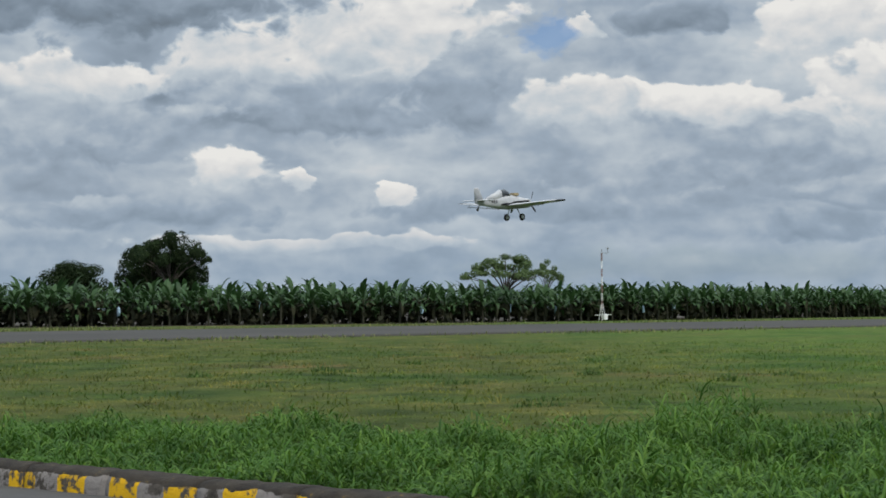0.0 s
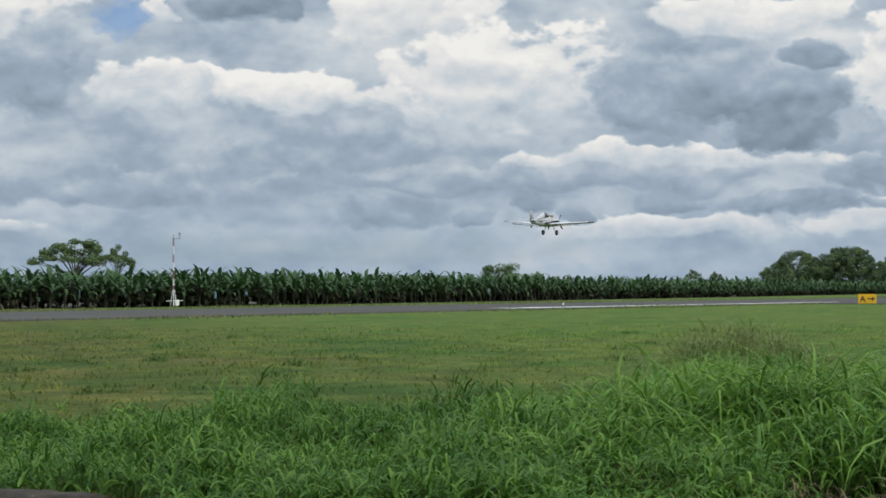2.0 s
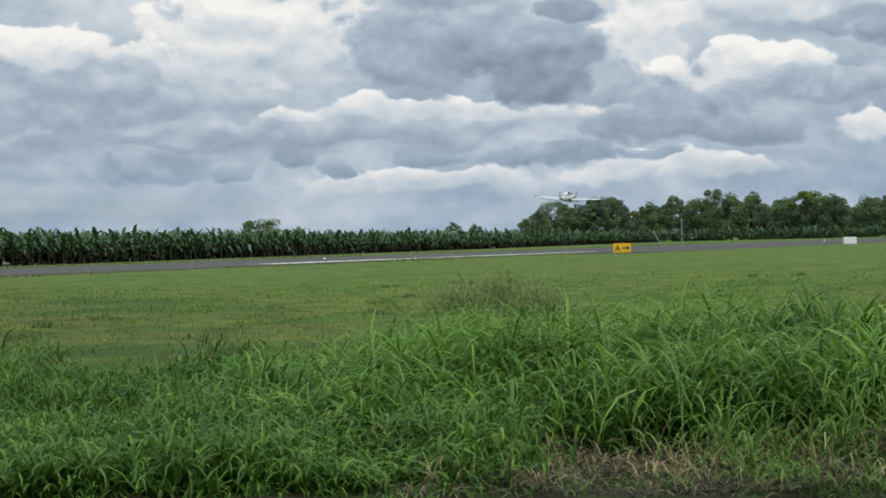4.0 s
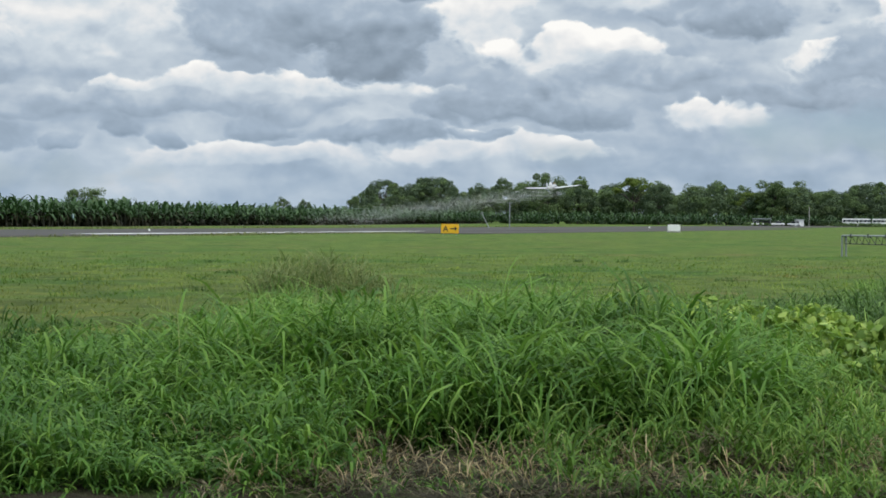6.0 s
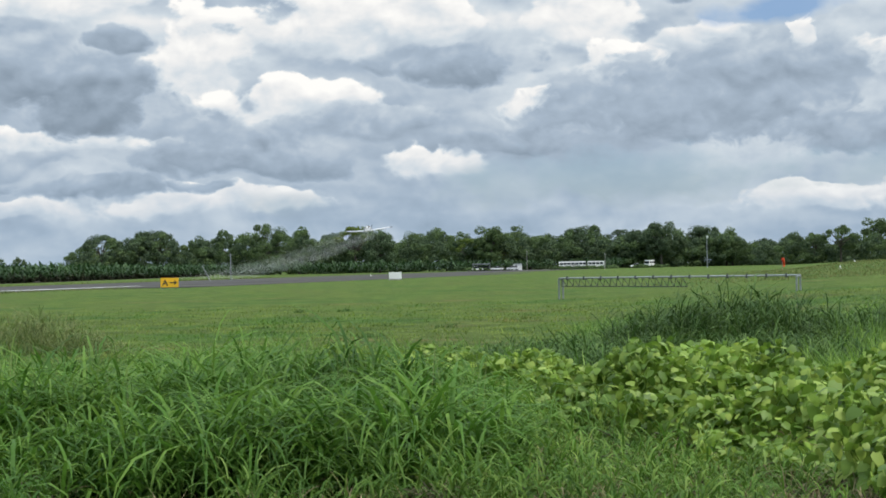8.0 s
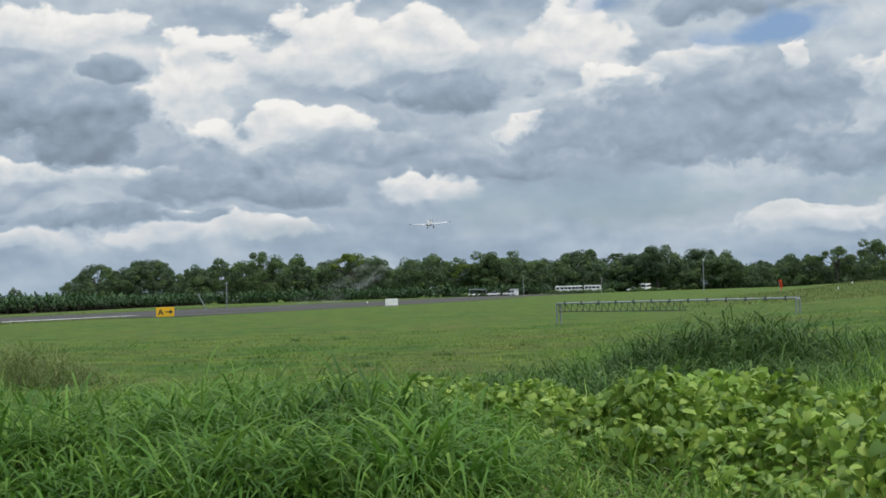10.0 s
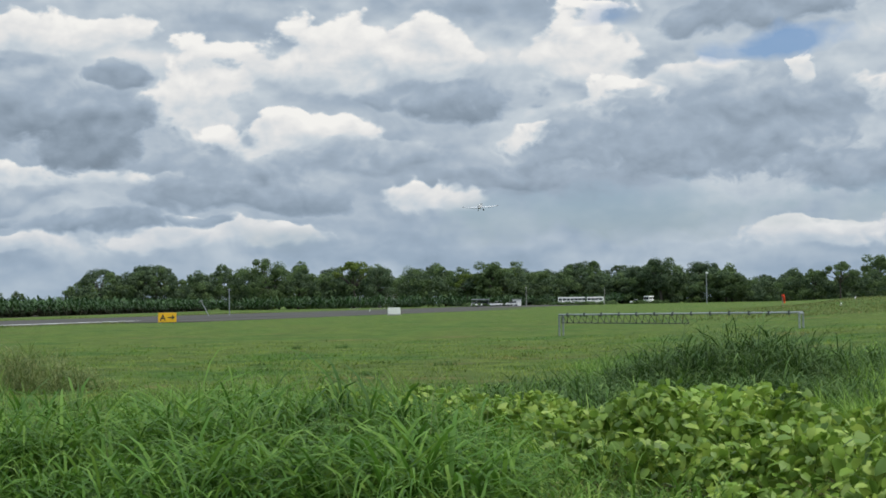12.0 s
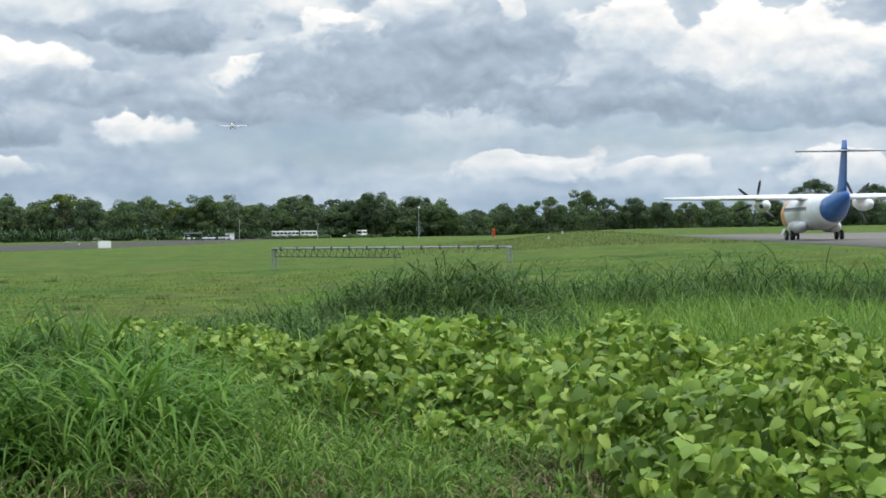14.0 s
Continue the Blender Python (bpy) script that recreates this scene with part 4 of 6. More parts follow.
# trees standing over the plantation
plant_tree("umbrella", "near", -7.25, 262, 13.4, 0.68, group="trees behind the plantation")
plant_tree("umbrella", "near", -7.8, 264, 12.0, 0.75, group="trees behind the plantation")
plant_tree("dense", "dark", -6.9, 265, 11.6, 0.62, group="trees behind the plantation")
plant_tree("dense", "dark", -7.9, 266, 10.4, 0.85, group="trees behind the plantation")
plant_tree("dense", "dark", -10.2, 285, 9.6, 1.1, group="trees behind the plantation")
plant_tree("umbrella", "mid", 3.4, 300, 10.9, 1.05, group="trees behind the plantation")
plant_tree("open", "mid", 4.7, 306, 10.2, 0.5, group="trees behind the plantation")
plant_tree("round", "mid", 16.8, 330, 7.0, 1.2, group="trees behind the plantation")
plant_tree("open", "mid", 22.9, 520, 8.0, 0.6, group="trees behind the plantation")
plant_tree("open", "mid", 23.6, 530, 7.4, 0.6, group="trees behind the plantation")
# the woods: bearing, rise over the horizon in metres at 620 m, kind, tone
WOODS = [(25.2, 9.5, "round", "mid"), (26.1, 15.4, "umbrella", "dark"), (27.0, 14.5, "round", "dark"), (27.8, 16.2, "umbrella", "dark"), (28.9, 11.7, "round", "mid"), (30.0, 13.2, "open", "dark"),
         (31.3, 18.0, "round", "mid"), (32.5, 13.0, "tall", "dark"), (33.3, 14.3, "tall", "dark"), (34.0, 17.0, "open", "light"), (34.8, 14.0, "round", "dark"), (36.0, 14.6, "round", "mid"),
         (36.9, 12.6, "round", "mid"), (37.6, 12.0, "open", "light"), (38.3, 16.0, "tall", "mid"), (39.0, 13.7, "round", "light"), (39.8, 12.0, "round", "mid"), (40.6, 12.6, "umbrella", "dark"),
         (41.3, 15.0, "tall", "dark"), (42.3, 14.7, "open", "dark")]
WOODS_EAST = [(43.0, 13.6, "round", "dark"), (43.7, 15.4, "tall", "dark"), (44.9, 14.4, "round", "dark"), (46.1, 9.5, "open", "mid"), (46.9, 9.8, "umbrella", "dark"), (47.7, 10.4, "umbrella", "dark"), (48.4, 10.8, "open", "mid"),
              (49.2, 12.5, "umbrella", "mid"), (50.3, 15.2, "tall", "mid"), (51.0, 11.0, "umbrella", "dark"), (51.9, 10.8, "round", "dark"), (52.8, 9.4, "round", "dark"), (53.6, 9.0, "umbrella", "mid"), (54.3, 10.2, "round", "dark"),
              (55.2, 9.4, "round", "mid"), (56.2, 10.0, "round", "dark"), (57.5, 16.6, "umbrella", "dark"), (58.4, 10.5, "round", "mid"), (59.3, 14.5, "umbrella", "dark"), (60.3, 11.0, "round", "dark")]
for az, hgt, kind, tone in WOODS + WOODS_EAST:
    plant_tree(kind, tone, az, 765 + 25 * math.sin(az * 7), (hgt - 1.7) * 1.235 + 1.9, {"round": 0.85, "umbrella": 0.8, "tall": 1.0, "open": 0.8}[kind])
rn = random.Random(77)
for i in range(70):
    az = rn.uniform(25.3, 62)
    base = float(np.interp(az, [25.3, 26.5, 34, 45, 47, 62], [5.5, 10.0, 10.5, 10.5, 7.5, 7.5]))
    plant_tree(rn.choice(["round", "round", "round", "umbrella"]), rn.choice(["dark", "mid", "mid"]), az, rn.uniform(748, 830), base * 1.2 * rn.uniform(0.7, 1.12), 1.15)


for pool in TREES.values():
    for src in pool:
        if src.name not in used:
            for ob in (*src.children, src):
                bpy.data.objects.remove(ob)


def far_woods(name, seed, material, n, label):
    """The closed canopy of the wood behind its single trees."""
    r = np.random.default_rng(seed)
    az = r.uniform(24.9, 63.5, n)
    d = r.uniform(742, 800, n)
    top = np.interp(az, [24.9, 25.6, 26.5, 34, 41, 45.2, 46.5, 63.5], [4.0, 14.0, 18.5, 18.5, 17.2, 17.2, 12.6, 12.6]) * (0.86 + 0.24 * np.sin(az * 5.1) * np.sin(az * 2.3 + seed))
    hz = top * r.uniform(0.02, 1.0, n) ** 0.75
    rad = r.uniform(1.3, 2.6, n)
    a = np.radians(az)
    centres = np.stack([d * np.sin(a), d * np.cos(a), np.maximum(0.8, hz - rad * 0.6)], -1)
    V, F = leaf_cloud(list(centres), list(rad), 90, 0.5, r, 0.7)
    V[:, 2] = np.maximum(V[:, 2], 0.05)
    tagged(new(name, array_mesh(name, V, F, material)), label, "woods", kind="stuff")


far_woods("far_woods", 8, M_TREE_DARK_HAZED, 3300, "dark closed canopy of the distant wood")
far_woods("far_scrub", 9, M_TREE_HAZED, 2300, "green scrub and foliage of the distant wood")


# ---- aircraft ----
M_WHITE = plain("white_paint", (0.78, 0.78, 0.77), 0.35, wear=0.06, scale=1.2)
M_GREY_PAINT = plain("grey_paint", (0.42, 0.43, 0.44), 0.4, wear=0.1, scale=1.5)
M_BLACK = plain("black_paint", (0.025, 0.026, 0.03), 0.4, wear=0.3, scale=2)
M_TYRE = plain("tyre_rubber", (0.025, 0.024, 0.023), 0.85, wear=0.3, scale=6)
M_BLUE = plain("blue_paint", (0.035, 0.15, 0.46), 0.35, wear=0.15, scale=1.2)
M_ORANGE = plain("orange_paint", (0.72, 0.36, 0.10), 0.4, wear=0.15, scale=1.2)
M_TAN = plain("hopper_tan", (0.34, 0.27, 0.15), 0.6, wear=0.2, scale=3)
M_DARK_STEEL = plain("dark_steel", (0.07, 0.075, 0.075), 0.6, 0.3, wear=0.3, scale=5)
M_STEEL = plain("galvanised_steel", (0.30, 0.32, 0.33), 0.5, 0.6, wear=0.2, scale=6)
M_GREY_METAL = plain("dull_steel", (0.22, 0.23, 0.23), 0.6, 0.4, wear=0.25, scale=5)


def glass_material():
    sh = Shader("dark_glass")
    return sh.base((0.03, 0.035, 0.04), 0.08, spec=0.8).mat


M_GLASS = glass_material()


def loft(bm, sections, sides=20, power=2.0, cap=True):
    """Skin through oval sections (x, z of the centre, half width, half height)."""
    rings = []
    for x, z, w, h in sections:
        ring = []
        for i in range(sides):
            a = 2 * math.pi * i / sides
            cy, cz = math.cos(a), math.sin(a)
            ring.append(bm.verts.new((x, w * math.copysign(abs(cy) ** (2 / power), cy), z + h * math.copysign(abs(cz) ** (2 / power), cz))))
        rings.append(ring)
    for a, b in zip(rings, rings[1:]):
        for i in range(sides):
            bm.faces.new((a[i], a[(i + 1) % sides], b[(i + 1) % sides], b[i]))
    if cap:
        bm.faces.new(rings[0])
        bm.faces.new(rings[-1])
    bmesh.ops.recalc_face_normals(bm, faces=bm.faces)
    return bm


FOIL = [(0.0, 0.0), (0.03, 0.05), (0.12, 0.085), (0.3, 0.1), (0.55, 0.08), (0.8, 0.04), (1.0, 0.004), (0.8, -0.012), (0.5, -0.03), (0.2, -0.04), (0.05, -0.028)]


def wing(bm, stations, upright=False):
    """A tapering wing through stations (x of the leading edge, y, z, chord, thickness factor)."""
    rings = []
    for x, y, z, chord, thick in stations:
        if upright:
            rings.append([bm.verts.new((x - u * chord, y + v * chord * thick, z)) for u, v in FOIL])
        else:
            rings.append([bm.verts.new((x - u * chord, y, z + v * chord * thick)) for u, v in FOIL])
    k = len(FOIL)
    for a, b in zip(rings, rings[1:]):
        for i in range(k):
            bm.faces.new((a[i], a[(i + 1) % k], b[(i + 1) % k], b[i]))
    bm.faces.new(rings[0])
    bm.faces.new(rings[-1])
    bmesh.ops.recalc_face_normals(bm, faces=bm.faces)
    return bm


def wheel_part(parent, at, radius, width, name="wheel"):
    bm = bmesh.new()
    prof = [(0.55, 0.42), (0.82, 0.5), (0.96, 0.36), (1.0, 0.0), (0.96, -0.36), (0.82, -0.5), (0.55, -0.42)]
    n = 20
    rings = [[bm.verts.new((radius * p * math.cos(6.2832 * i / n), width * q, radius * p * math.sin(6.2832 * i / n))) for p, q in prof] for i in range(n)]
    for i in range(n):
        for j in range(len(prof) - 1):
            bm.faces.new((rings[i][j], rings[(i + 1) % n][j], rings[(i + 1) % n][j + 1], rings[i][j + 1]))
    bmesh.ops.recalc_face_normals(bm, faces=bm.faces)
    tyre = smooth(part(name, bm, M_TYRE, parent, "black rubber tyre"))
    tyre.location = at
    bm = bmesh.new()
    rod(bm, (0, -width * 0.4, 0), (0, width * 0.4, 0), radius * 0.56, sides=14)
    part("rim", bm, M_GREY_PAINT, tyre)
    return tyre


def propeller(parent, at, radius, blades, hub, name="propeller"):
    bm = bmesh.new()
    loft(bm, [(-0.15, 0, hub, hub), (0.1, 0, hub * 0.95, hub * 0.95), (0.35, 0, hub * 0.55, hub * 0.55), (0.48, 0, 0.03, 0.03)], 12)
    prop = smooth(part(name, bm, M_GREY_PAINT, parent, "grey spinner with dark blades"))
    prop.location = at
    for i in range(blades):
        bm = bmesh.new()
        rows = []
        for r, c, tw in ((hub * 0.6, 0.12, 1.0), (radius * 0.3, 0.2, 0.8), (radius * 0.6, 0.24, 0.5), (radius * 0.9, 0.2, 0.3), (radius, 0.1, 0.25)):
            cs, sn = math.cos(tw), math.sin(tw)
            rows.append([bm.verts.new((u * sn * c + v * 0.03, u * cs * c, r)) for u, v in ((-0.5, 0), (0, 0.6), (0.5, 0), (0, -0.6))])
        for a, b in zip(rows, rows[1:]):
            for j in range(4):
                bm.faces.new((a[j], a[(j + 1) % 4], b[(j + 1) % 4], b[j]))
        bm.faces.new(rows[0])
        bm.faces.new(rows[-1])
        bmesh.ops.recalc_face_normals(bm, faces=bm.faces)
        bl = part("blade", bm, M_BLACK, prop)
        bl.matrix_local = pose(0, 0, 0, 360 * i / blades)
    return prop


# white paint greyed to carry the plane's shadow side, with slight random wear
M_DUSTER_SHADED = plain("shaded_worn_white_paint", (0.43, 0.44, 0.45), 0.45, wear=0.2, scale=1.2)


def crop_duster():
    """A low-wing spraying plane; +x forward, origin at the wing's root."""
    plane = tagged(new("crop_duster"), "white crop-spraying aircraft with dark wing tips and spray booms", "aircraft")
    body = loft(bmesh.new(), [(3.55, 0.35, 0.3, 0.32), (3.3, 0.35, 0.5, 0.52), (2.6, 0.36, 0.56, 0.6), (1.6, 0.4, 0.58, 0.7), (0.6, 0.45, 0.6, 0.85), (-0.6, 0.45, 0.58, 0.85), (-1.8, 0.4, 0.5, 0.72), (-3.2, 0.38, 0.34, 0.5), (-4.6, 0.42, 0.2, 0.33), (-5.4, 0.48, 0.08, 0.18)], 20, 2.4)
    body = smooth(part("fuselage", body, M_DUSTER_SHADED, plane))
    smooth(part("canopy", loft(bmesh.new(), [(0.15, 1.15, 0.2, 0.1), (-0.2, 1.35, 0.42, 0.4), (-0.75, 1.45, 0.48, 0.55), (-1.35, 1.4, 0.46, 0.5), (-1.5, 1.38, 0.44, 0.46)], 16), M_GLASS, plane, "dark glazed cockpit canopy"))
    smooth(part("turtle_deck", loft(bmesh.new(), [(-1.48, 1.32, 0.47, 0.62), (-2.2, 1.05, 0.4, 0.55), (-3.6, 0.7, 0.2, 0.3)], 16), M_DUSTER_SHADED, plane))
    bm = bmesh.new()
    box(bm, 0.9, 0.8, 0.34, (1.0, 0, 1.38), bevel=0.08)
    part("hopper_lid", bm, M_TAN, plane, "tan hopper lid")
    for side in (1, -1):
        w = wing(bmesh.new(), [(1.35, 0.35 * side, 0.0, 2.35, 1.5), (1.35, 1.2 * side, 0.02, 2.3, 1.4), (1.2, 7.6 * side, 0.42, 1.75, 1.2)])
        w = smooth(part("wing", w, M_DUSTER_SHADED, plane))
        part("wing_tip", wing(bmesh.new(), [(1.2, 7.595 * side, 0.42, 1.75, 1.25), (1.05, 8.15 * side, 0.46, 1.45, 1.1), (0.7, 8.5 * side, 0.49, 0.8, 0.8)]), M_BLACK, w, "dark wing tip")
        part("flap", wing(bmesh.new(), [(-0.78, 0.9 * side, 0.03, 0.45, 0.8), (-0.62, 7.3 * side, 0.42, 0.38, 0.8)]), M_GREY_PAINT, w)
        bm = bmesh.new()
        rod(bm, (-0.75, 0.7 * side, -0.32), (-0.6, 6.3 * side, 0.06), 0.035, sides=6)
        boom = part("spray_boom", bm, M_GREY_METAL, plane, "thin spray boom under the wing")
        for i in range(12):
            y = (0.9 + i * 0.47) * side
            z = -0.32 + 0.38 * (abs(y) - 0.7) / 5.6
            bm = bmesh.new()
            rod(bm, (-0.72, y, z), (-0.82, y, z - 0.16), 0.025, 0.015, 6)
            part("nozzle", bm, M_GREY_METAL, boom)
        for i in range(4):
            y = (1.3 + i * 1.6) * side
            z = -0.32 + 0.38 * (abs(y) - 0.7) / 5.6
            bm = bmesh.new()
            rod(bm, (-0.7, y, z), (-0.3, y, -0.05 + 0.065 * abs(y)), 0.02, sides=6)
            part("boom_strut", bm, M_GREY_METAL, boom)
        bm = bmesh.new()
        rod(bm, (0.75, 0.55 * side, -0.1), (0.95, 1.15 * side, -1.25), 0.07, 0.05, 8)
        part("gear_leg", bm, M_DUSTER_SHADED, plane)
        wheel_part(plane, (0.95, 1.28 * side, -1.3), 0.42, 0.26)
        part("tailplane", wing(bmesh.new(), [(-4.15, 0.1 * side, 0.62, 1.15, 1.0), (-4.45, 2.5 * side, 0.66, 0.75, 1.0)]), M_DUSTER_SHADED, plane)
        bm = bmesh.new()
        bmesh.ops.create_grid(bm, x_segments=6, y_segments=1, size=1)
        for v in bm.verts:
            t = (v.co.x + 1) / 2
            v.co = Vector((2.9 - 4.6 * t, side * (0.572 + 0.03 - 0.12 * max(0, t - 0.5)), 0.62 - 0.45 * t + v.co.y * (0.08 + 0.16 * t * (1 - t) * 2)))
        bmesh.ops.solidify(bm, geom=bm.faces[:], thickness=0.03)
        part("stripe", bm, M_BLACK, body, "dark side stripe")
        for i in range(5):
            bm = bmesh.new()
            box(bm, 0.2, 0.02, 0.3, (-2.4 - i * 0.32, side * (0.47 - 0.055 * i), 0.5), bevel=0.005)
            part("registration_bar", bm, M_BLACK, body)
    fin = smooth(part("fin", wing(bmesh.new(), [(-4.0, 0, 0.5, 1.5, 0.8), (-4.75, 0, 1.95, 0.85, 0.8), (-4.95, 0, 2.1, 0.55, 0.7)], True), M_DUSTER_SHADED, plane))
    bm = bmesh.new()
    wing(bm, [(-4.6, 0, 1.6, 1.0, 0.95), (-4.735, 0, 1.93, 0.88, 0.95)], True)
    part("fin_band", bm, M_GREY_PAINT, fin, "grey band on the fin")
    bm = bmesh.new()
    rod(bm, (-4.7, 0, 0.3), (-5.0, 0, -0.35), 0.04, sides=6)
    part("tail_strut", bm, M_GREY_METAL, plane)
    wheel_part(plane, (-5.05, 0, -0.42), 0.17, 0.12, "tail_wheel")
    for side in (1, -1):
        bm = bmesh.new()
        rod(bm, (2.9, 0.5 * side, 0.1), (2.2, 0.62 * side, 0.0), 0.11, 0.1, 8)
        part("exhaust", bm, M_GREY_METAL, plane)
    bm = bmesh.new()
    rod(bm, (0.6, 0, -0.45), (0.4, 0, -0.75), 0.16, 0.1, 8)
    part("spray_pump", bm, M_GREY_METAL, plane)
    prop = propeller(plane, (3.65, 0, 0.35), 1.4, 3, 0.24)
    return plane, prop


duster, duster_prop = crop_duster()
# seconds, metres along the runway, height of the wing
FLIGHT = [(0.0, 148.7, 13.6), (0.5, 175.3, 14.4), (1.0, 201.6, 14.4), (1.5, 228.7, 13.7), (2.0, 255.8, 12.6), (2.5, 283.0, 11.7), (3.0, 311.0, 10.95), (3.5, 340.4, 10.5), (6.0, 486.0, 10.5), (6.5, 513.8, 10.9),
          (7.0, 541.8, 11.8), (7.5, 569.5, 13.2), (8.0, 595.5, 14.6), (10.5, 731.0, 33.0), (11.0, 757.2, 36.4), (11.5, 782.5, 40.4), (12.0, 807.8, 44.6), (12.5, 833.0, 48.6), (13.0, 859.9, 52.1), (13.5, 887.0, 54.8), (14.0, 918.0, 57.2)]
ATTITUDE = [(0.0, 2.0, 1.0), (2.0, 1.0, 2.0), (3.5, 2.0, 5.0), (6.0, 5.0, -3.0), (7.5, 6.5, -5.0), (10.5, 8.5, -2.0), (12.5, 9.0, -1.0), (14.0, 9.0, 1.0)]


def flight_pose(t, s, z):
    pitch = float(np.interp(t, [a[0] for a in ATTITUDE], [a[1] for a in ATTITUDE]))
    bank = float(np.interp(t, [a[0] for a in ATTITUDE], [a[2] for a in ATTITUDE]))
    return Matrix.Translation(field(s, 149.0, z)) @ pose(0, 0, 0, bank, -pitch, 90 - 48.5)


def airliner():
    """A high-wing twin turboprop; +x forward, origin on the ground between the main wheels."""
    liner = tagged(new("airliner"), "white twin-turboprop airliner with a blue tail, taxiing", "aircraft")
    body = loft(bmesh.new(), [(11.2, 1.75, 0.1, 0.12), (10.6, 1.85, 0.7, 0.72), (9.4, 2.05, 1.18, 1.2), (7.6, 2.2, 1.4, 1.4), (-3.5, 2.2, 1.4, 1.4), (-6.5, 2.35, 1.3, 1.26), (-8.4, 2.5, 1.12, 1.08)], 28)
    body = smooth(part("fuselage", body, M_WHITE, liner))
    smooth(part("tail_cone", loft(bmesh.new(), [(-8.38, 2.5, 1.125, 1.085), (-10.0, 2.75, 0.9, 0.92), (-11.8, 3.1, 0.6, 0.66), (-13.4, 3.4, 0.25, 0.34), (-13.7, 3.45, 0.1, 0.15)], 28), M_BLUE, liner, "blue painted tail cone"))
    smooth(part("nose_band", loft(bmesh.new(), [(9.0, 2.1, 1.26, 1.27), (7.9, 2.18, 1.4, 1.4), (7.0, 2.2, 1.412, 1.412), (6.2, 2.2, 1.405, 1.405)], 28, cap=False), M_ORANGE, body, "orange painted band behind the nose"))
    for side in (1, -1):
        for i in range(14):
            bm = bmesh.new()
            box(bm, 0.24, 0.05, 0.34, (6.0 - i * 0.75, side * 1.375, 2.55), bevel=0.02)
            part("window", bm, M_GLASS, body)
    # sponsons, centre wing box
    for side in (1, -1):
        spon = smooth(part("gear_fairing", loft(bmesh.new(), [(2.6, 1.15, 0.15, 0.15), (1.4, 1.1, 0.62, 0.5), (-1.2, 1.1, 0.66, 0.52), (-3.2, 1.25, 0.12, 0.15)], 14), M_WHITE, liner))
        spon.location = (0, 1.35 * side, 0)
        for dx in (0.0,):
            for k in (-0.22, 0.22):
                wheel_part(liner, (dx, 2.05 * side + k, 0.42), 0.42, 0.26)
        bm = bmesh.new()
        rod(bm, (0, 2.05 * side, 0.45), (0.1, 1.5 * side, 1.2), 0.1, sides=8)
        part("gear_leg", bm, M_GREY_METAL, liner)
        w = smooth(part("wing", wing(bmesh.new(), [(1.45, 0.0, 3.45, 2.6, 1.4), (1.45, 5.0 * side, 3.46, 2.55, 1.3), (1.0, 12.3 * side, 3.52, 1.5, 1.1)]), M_WHITE, liner))
        part("flap", wing(bmesh.new(), [(-1.02, 1.5 * side, 3.39, 0.55, 0.9), (-1.02, 4.9 * side, 3.4, 0.52, 0.9)]), M_GREY_PAINT, w)
        part("aileron", wing(bmesh.new(), [(-0.86, 7.8 * side, 3.44, 0.4, 0.9), (-0.5, 11.9 * side, 3.49, 0.3, 0.9)]), M_GREY_PAINT, w)
        bm = bmesh.new()
        rod(bm, (-0.6, 9.2 * side, 3.4), (-1.1, 9.2 * side, 3.33), 0.08, 0.03, 8)
        part("flap_fairing", bm, M_GREY_PAINT, w)
        nac = smooth(part("nacelle", loft(bmesh.new(), [(3.3, 3.15, 0.3, 0.34), (3.0, 3.1, 0.44, 0.5), (1.8, 3.0, 0.5, 0.6), (0.0, 2.9, 0.5, 0.58), (-1.6, 2.88, 0.4, 0.44), (-2.4, 2.95, 0.22, 0.22)], 18), M_WHITE, liner))
        nac.location = (0, 4.2 * side, 0)
        bm = bmesh.new()
        rod(bm, (-1.2, 0.34 * side, 2.85), (-2.0, 0.42 * side, 2.8), 0.2, 0.18, 10)
        part("exhaust", bm, M_BLACK, nac, "sooty black exhaust")
        tp = part("tailplane", wing(bmesh.new(), [(-12.5, 0.0, 6.76, 1.6, 1.0), (-12.9, 3.75 * side, 6.76, 1.0, 0.9)]), M_GREY_PAINT, liner)
        smooth(tp)
    smooth(part("wing_box", loft(bmesh.new(), [(2.3, 3.35, 0.5, 0.1), (1.2, 3.38, 1.2, 0.32), (-1.2, 3.38, 1.2, 0.3), (-2.6, 3.32, 0.4, 0.08)], 16), M_WHITE, liner))
    smooth(part("fin", wing(bmesh.new(), [(-9.6, 0, 3.0, 3.6, 0.8), (-10.6, 0, 4.2, 2.9, 0.8), (-11.9, 0, 6.9, 1.9, 0.85), (-12.2, 0, 7.6, 1.4, 0.8)], True), M_BLUE, liner, "tall blue fin"))
    smooth(part("dorsal_fin", wing(bmesh.new(), [(-5.2, 0, 3.3, 5.2, 0.35), (-8.6, 0, 3.9, 2.2, 0.5), (-10.2, 0, 4.5, 0.7, 0.6)], True), M_WHITE, liner))
    bm = bmesh.new()
    rod(bm, (8.6, 0, 0.3), (8.6, 0, 1.2), 0.08, sides=8)
    part("nose_leg", bm, M_GREY_METAL, liner)
    for k in (-0.18, 0.18):
        wheel_part(liner, (8.6, k, 0.3), 0.3, 0.18, "nose_wheel")
    for side in (1, -1):
        bm = bmesh.new()
        box(bm, 1.1, 0.04, 0.5, (2.0, side * 2.2, 0.75), bevel=0.015, rx=25 * side)
        part("gear_door", bm, M_WHITE, liner)
    props = [propeller(liner, (3.45, 4.2 * side, 3.15), 1.96, 6, 0.32) for side in (1, -1)]
    return liner, props


liner, liner_props = airliner()
LINER_END, LINER_HEADING, LINER_SPEED = polar(57.35, 153.5), 47.0, 6.5


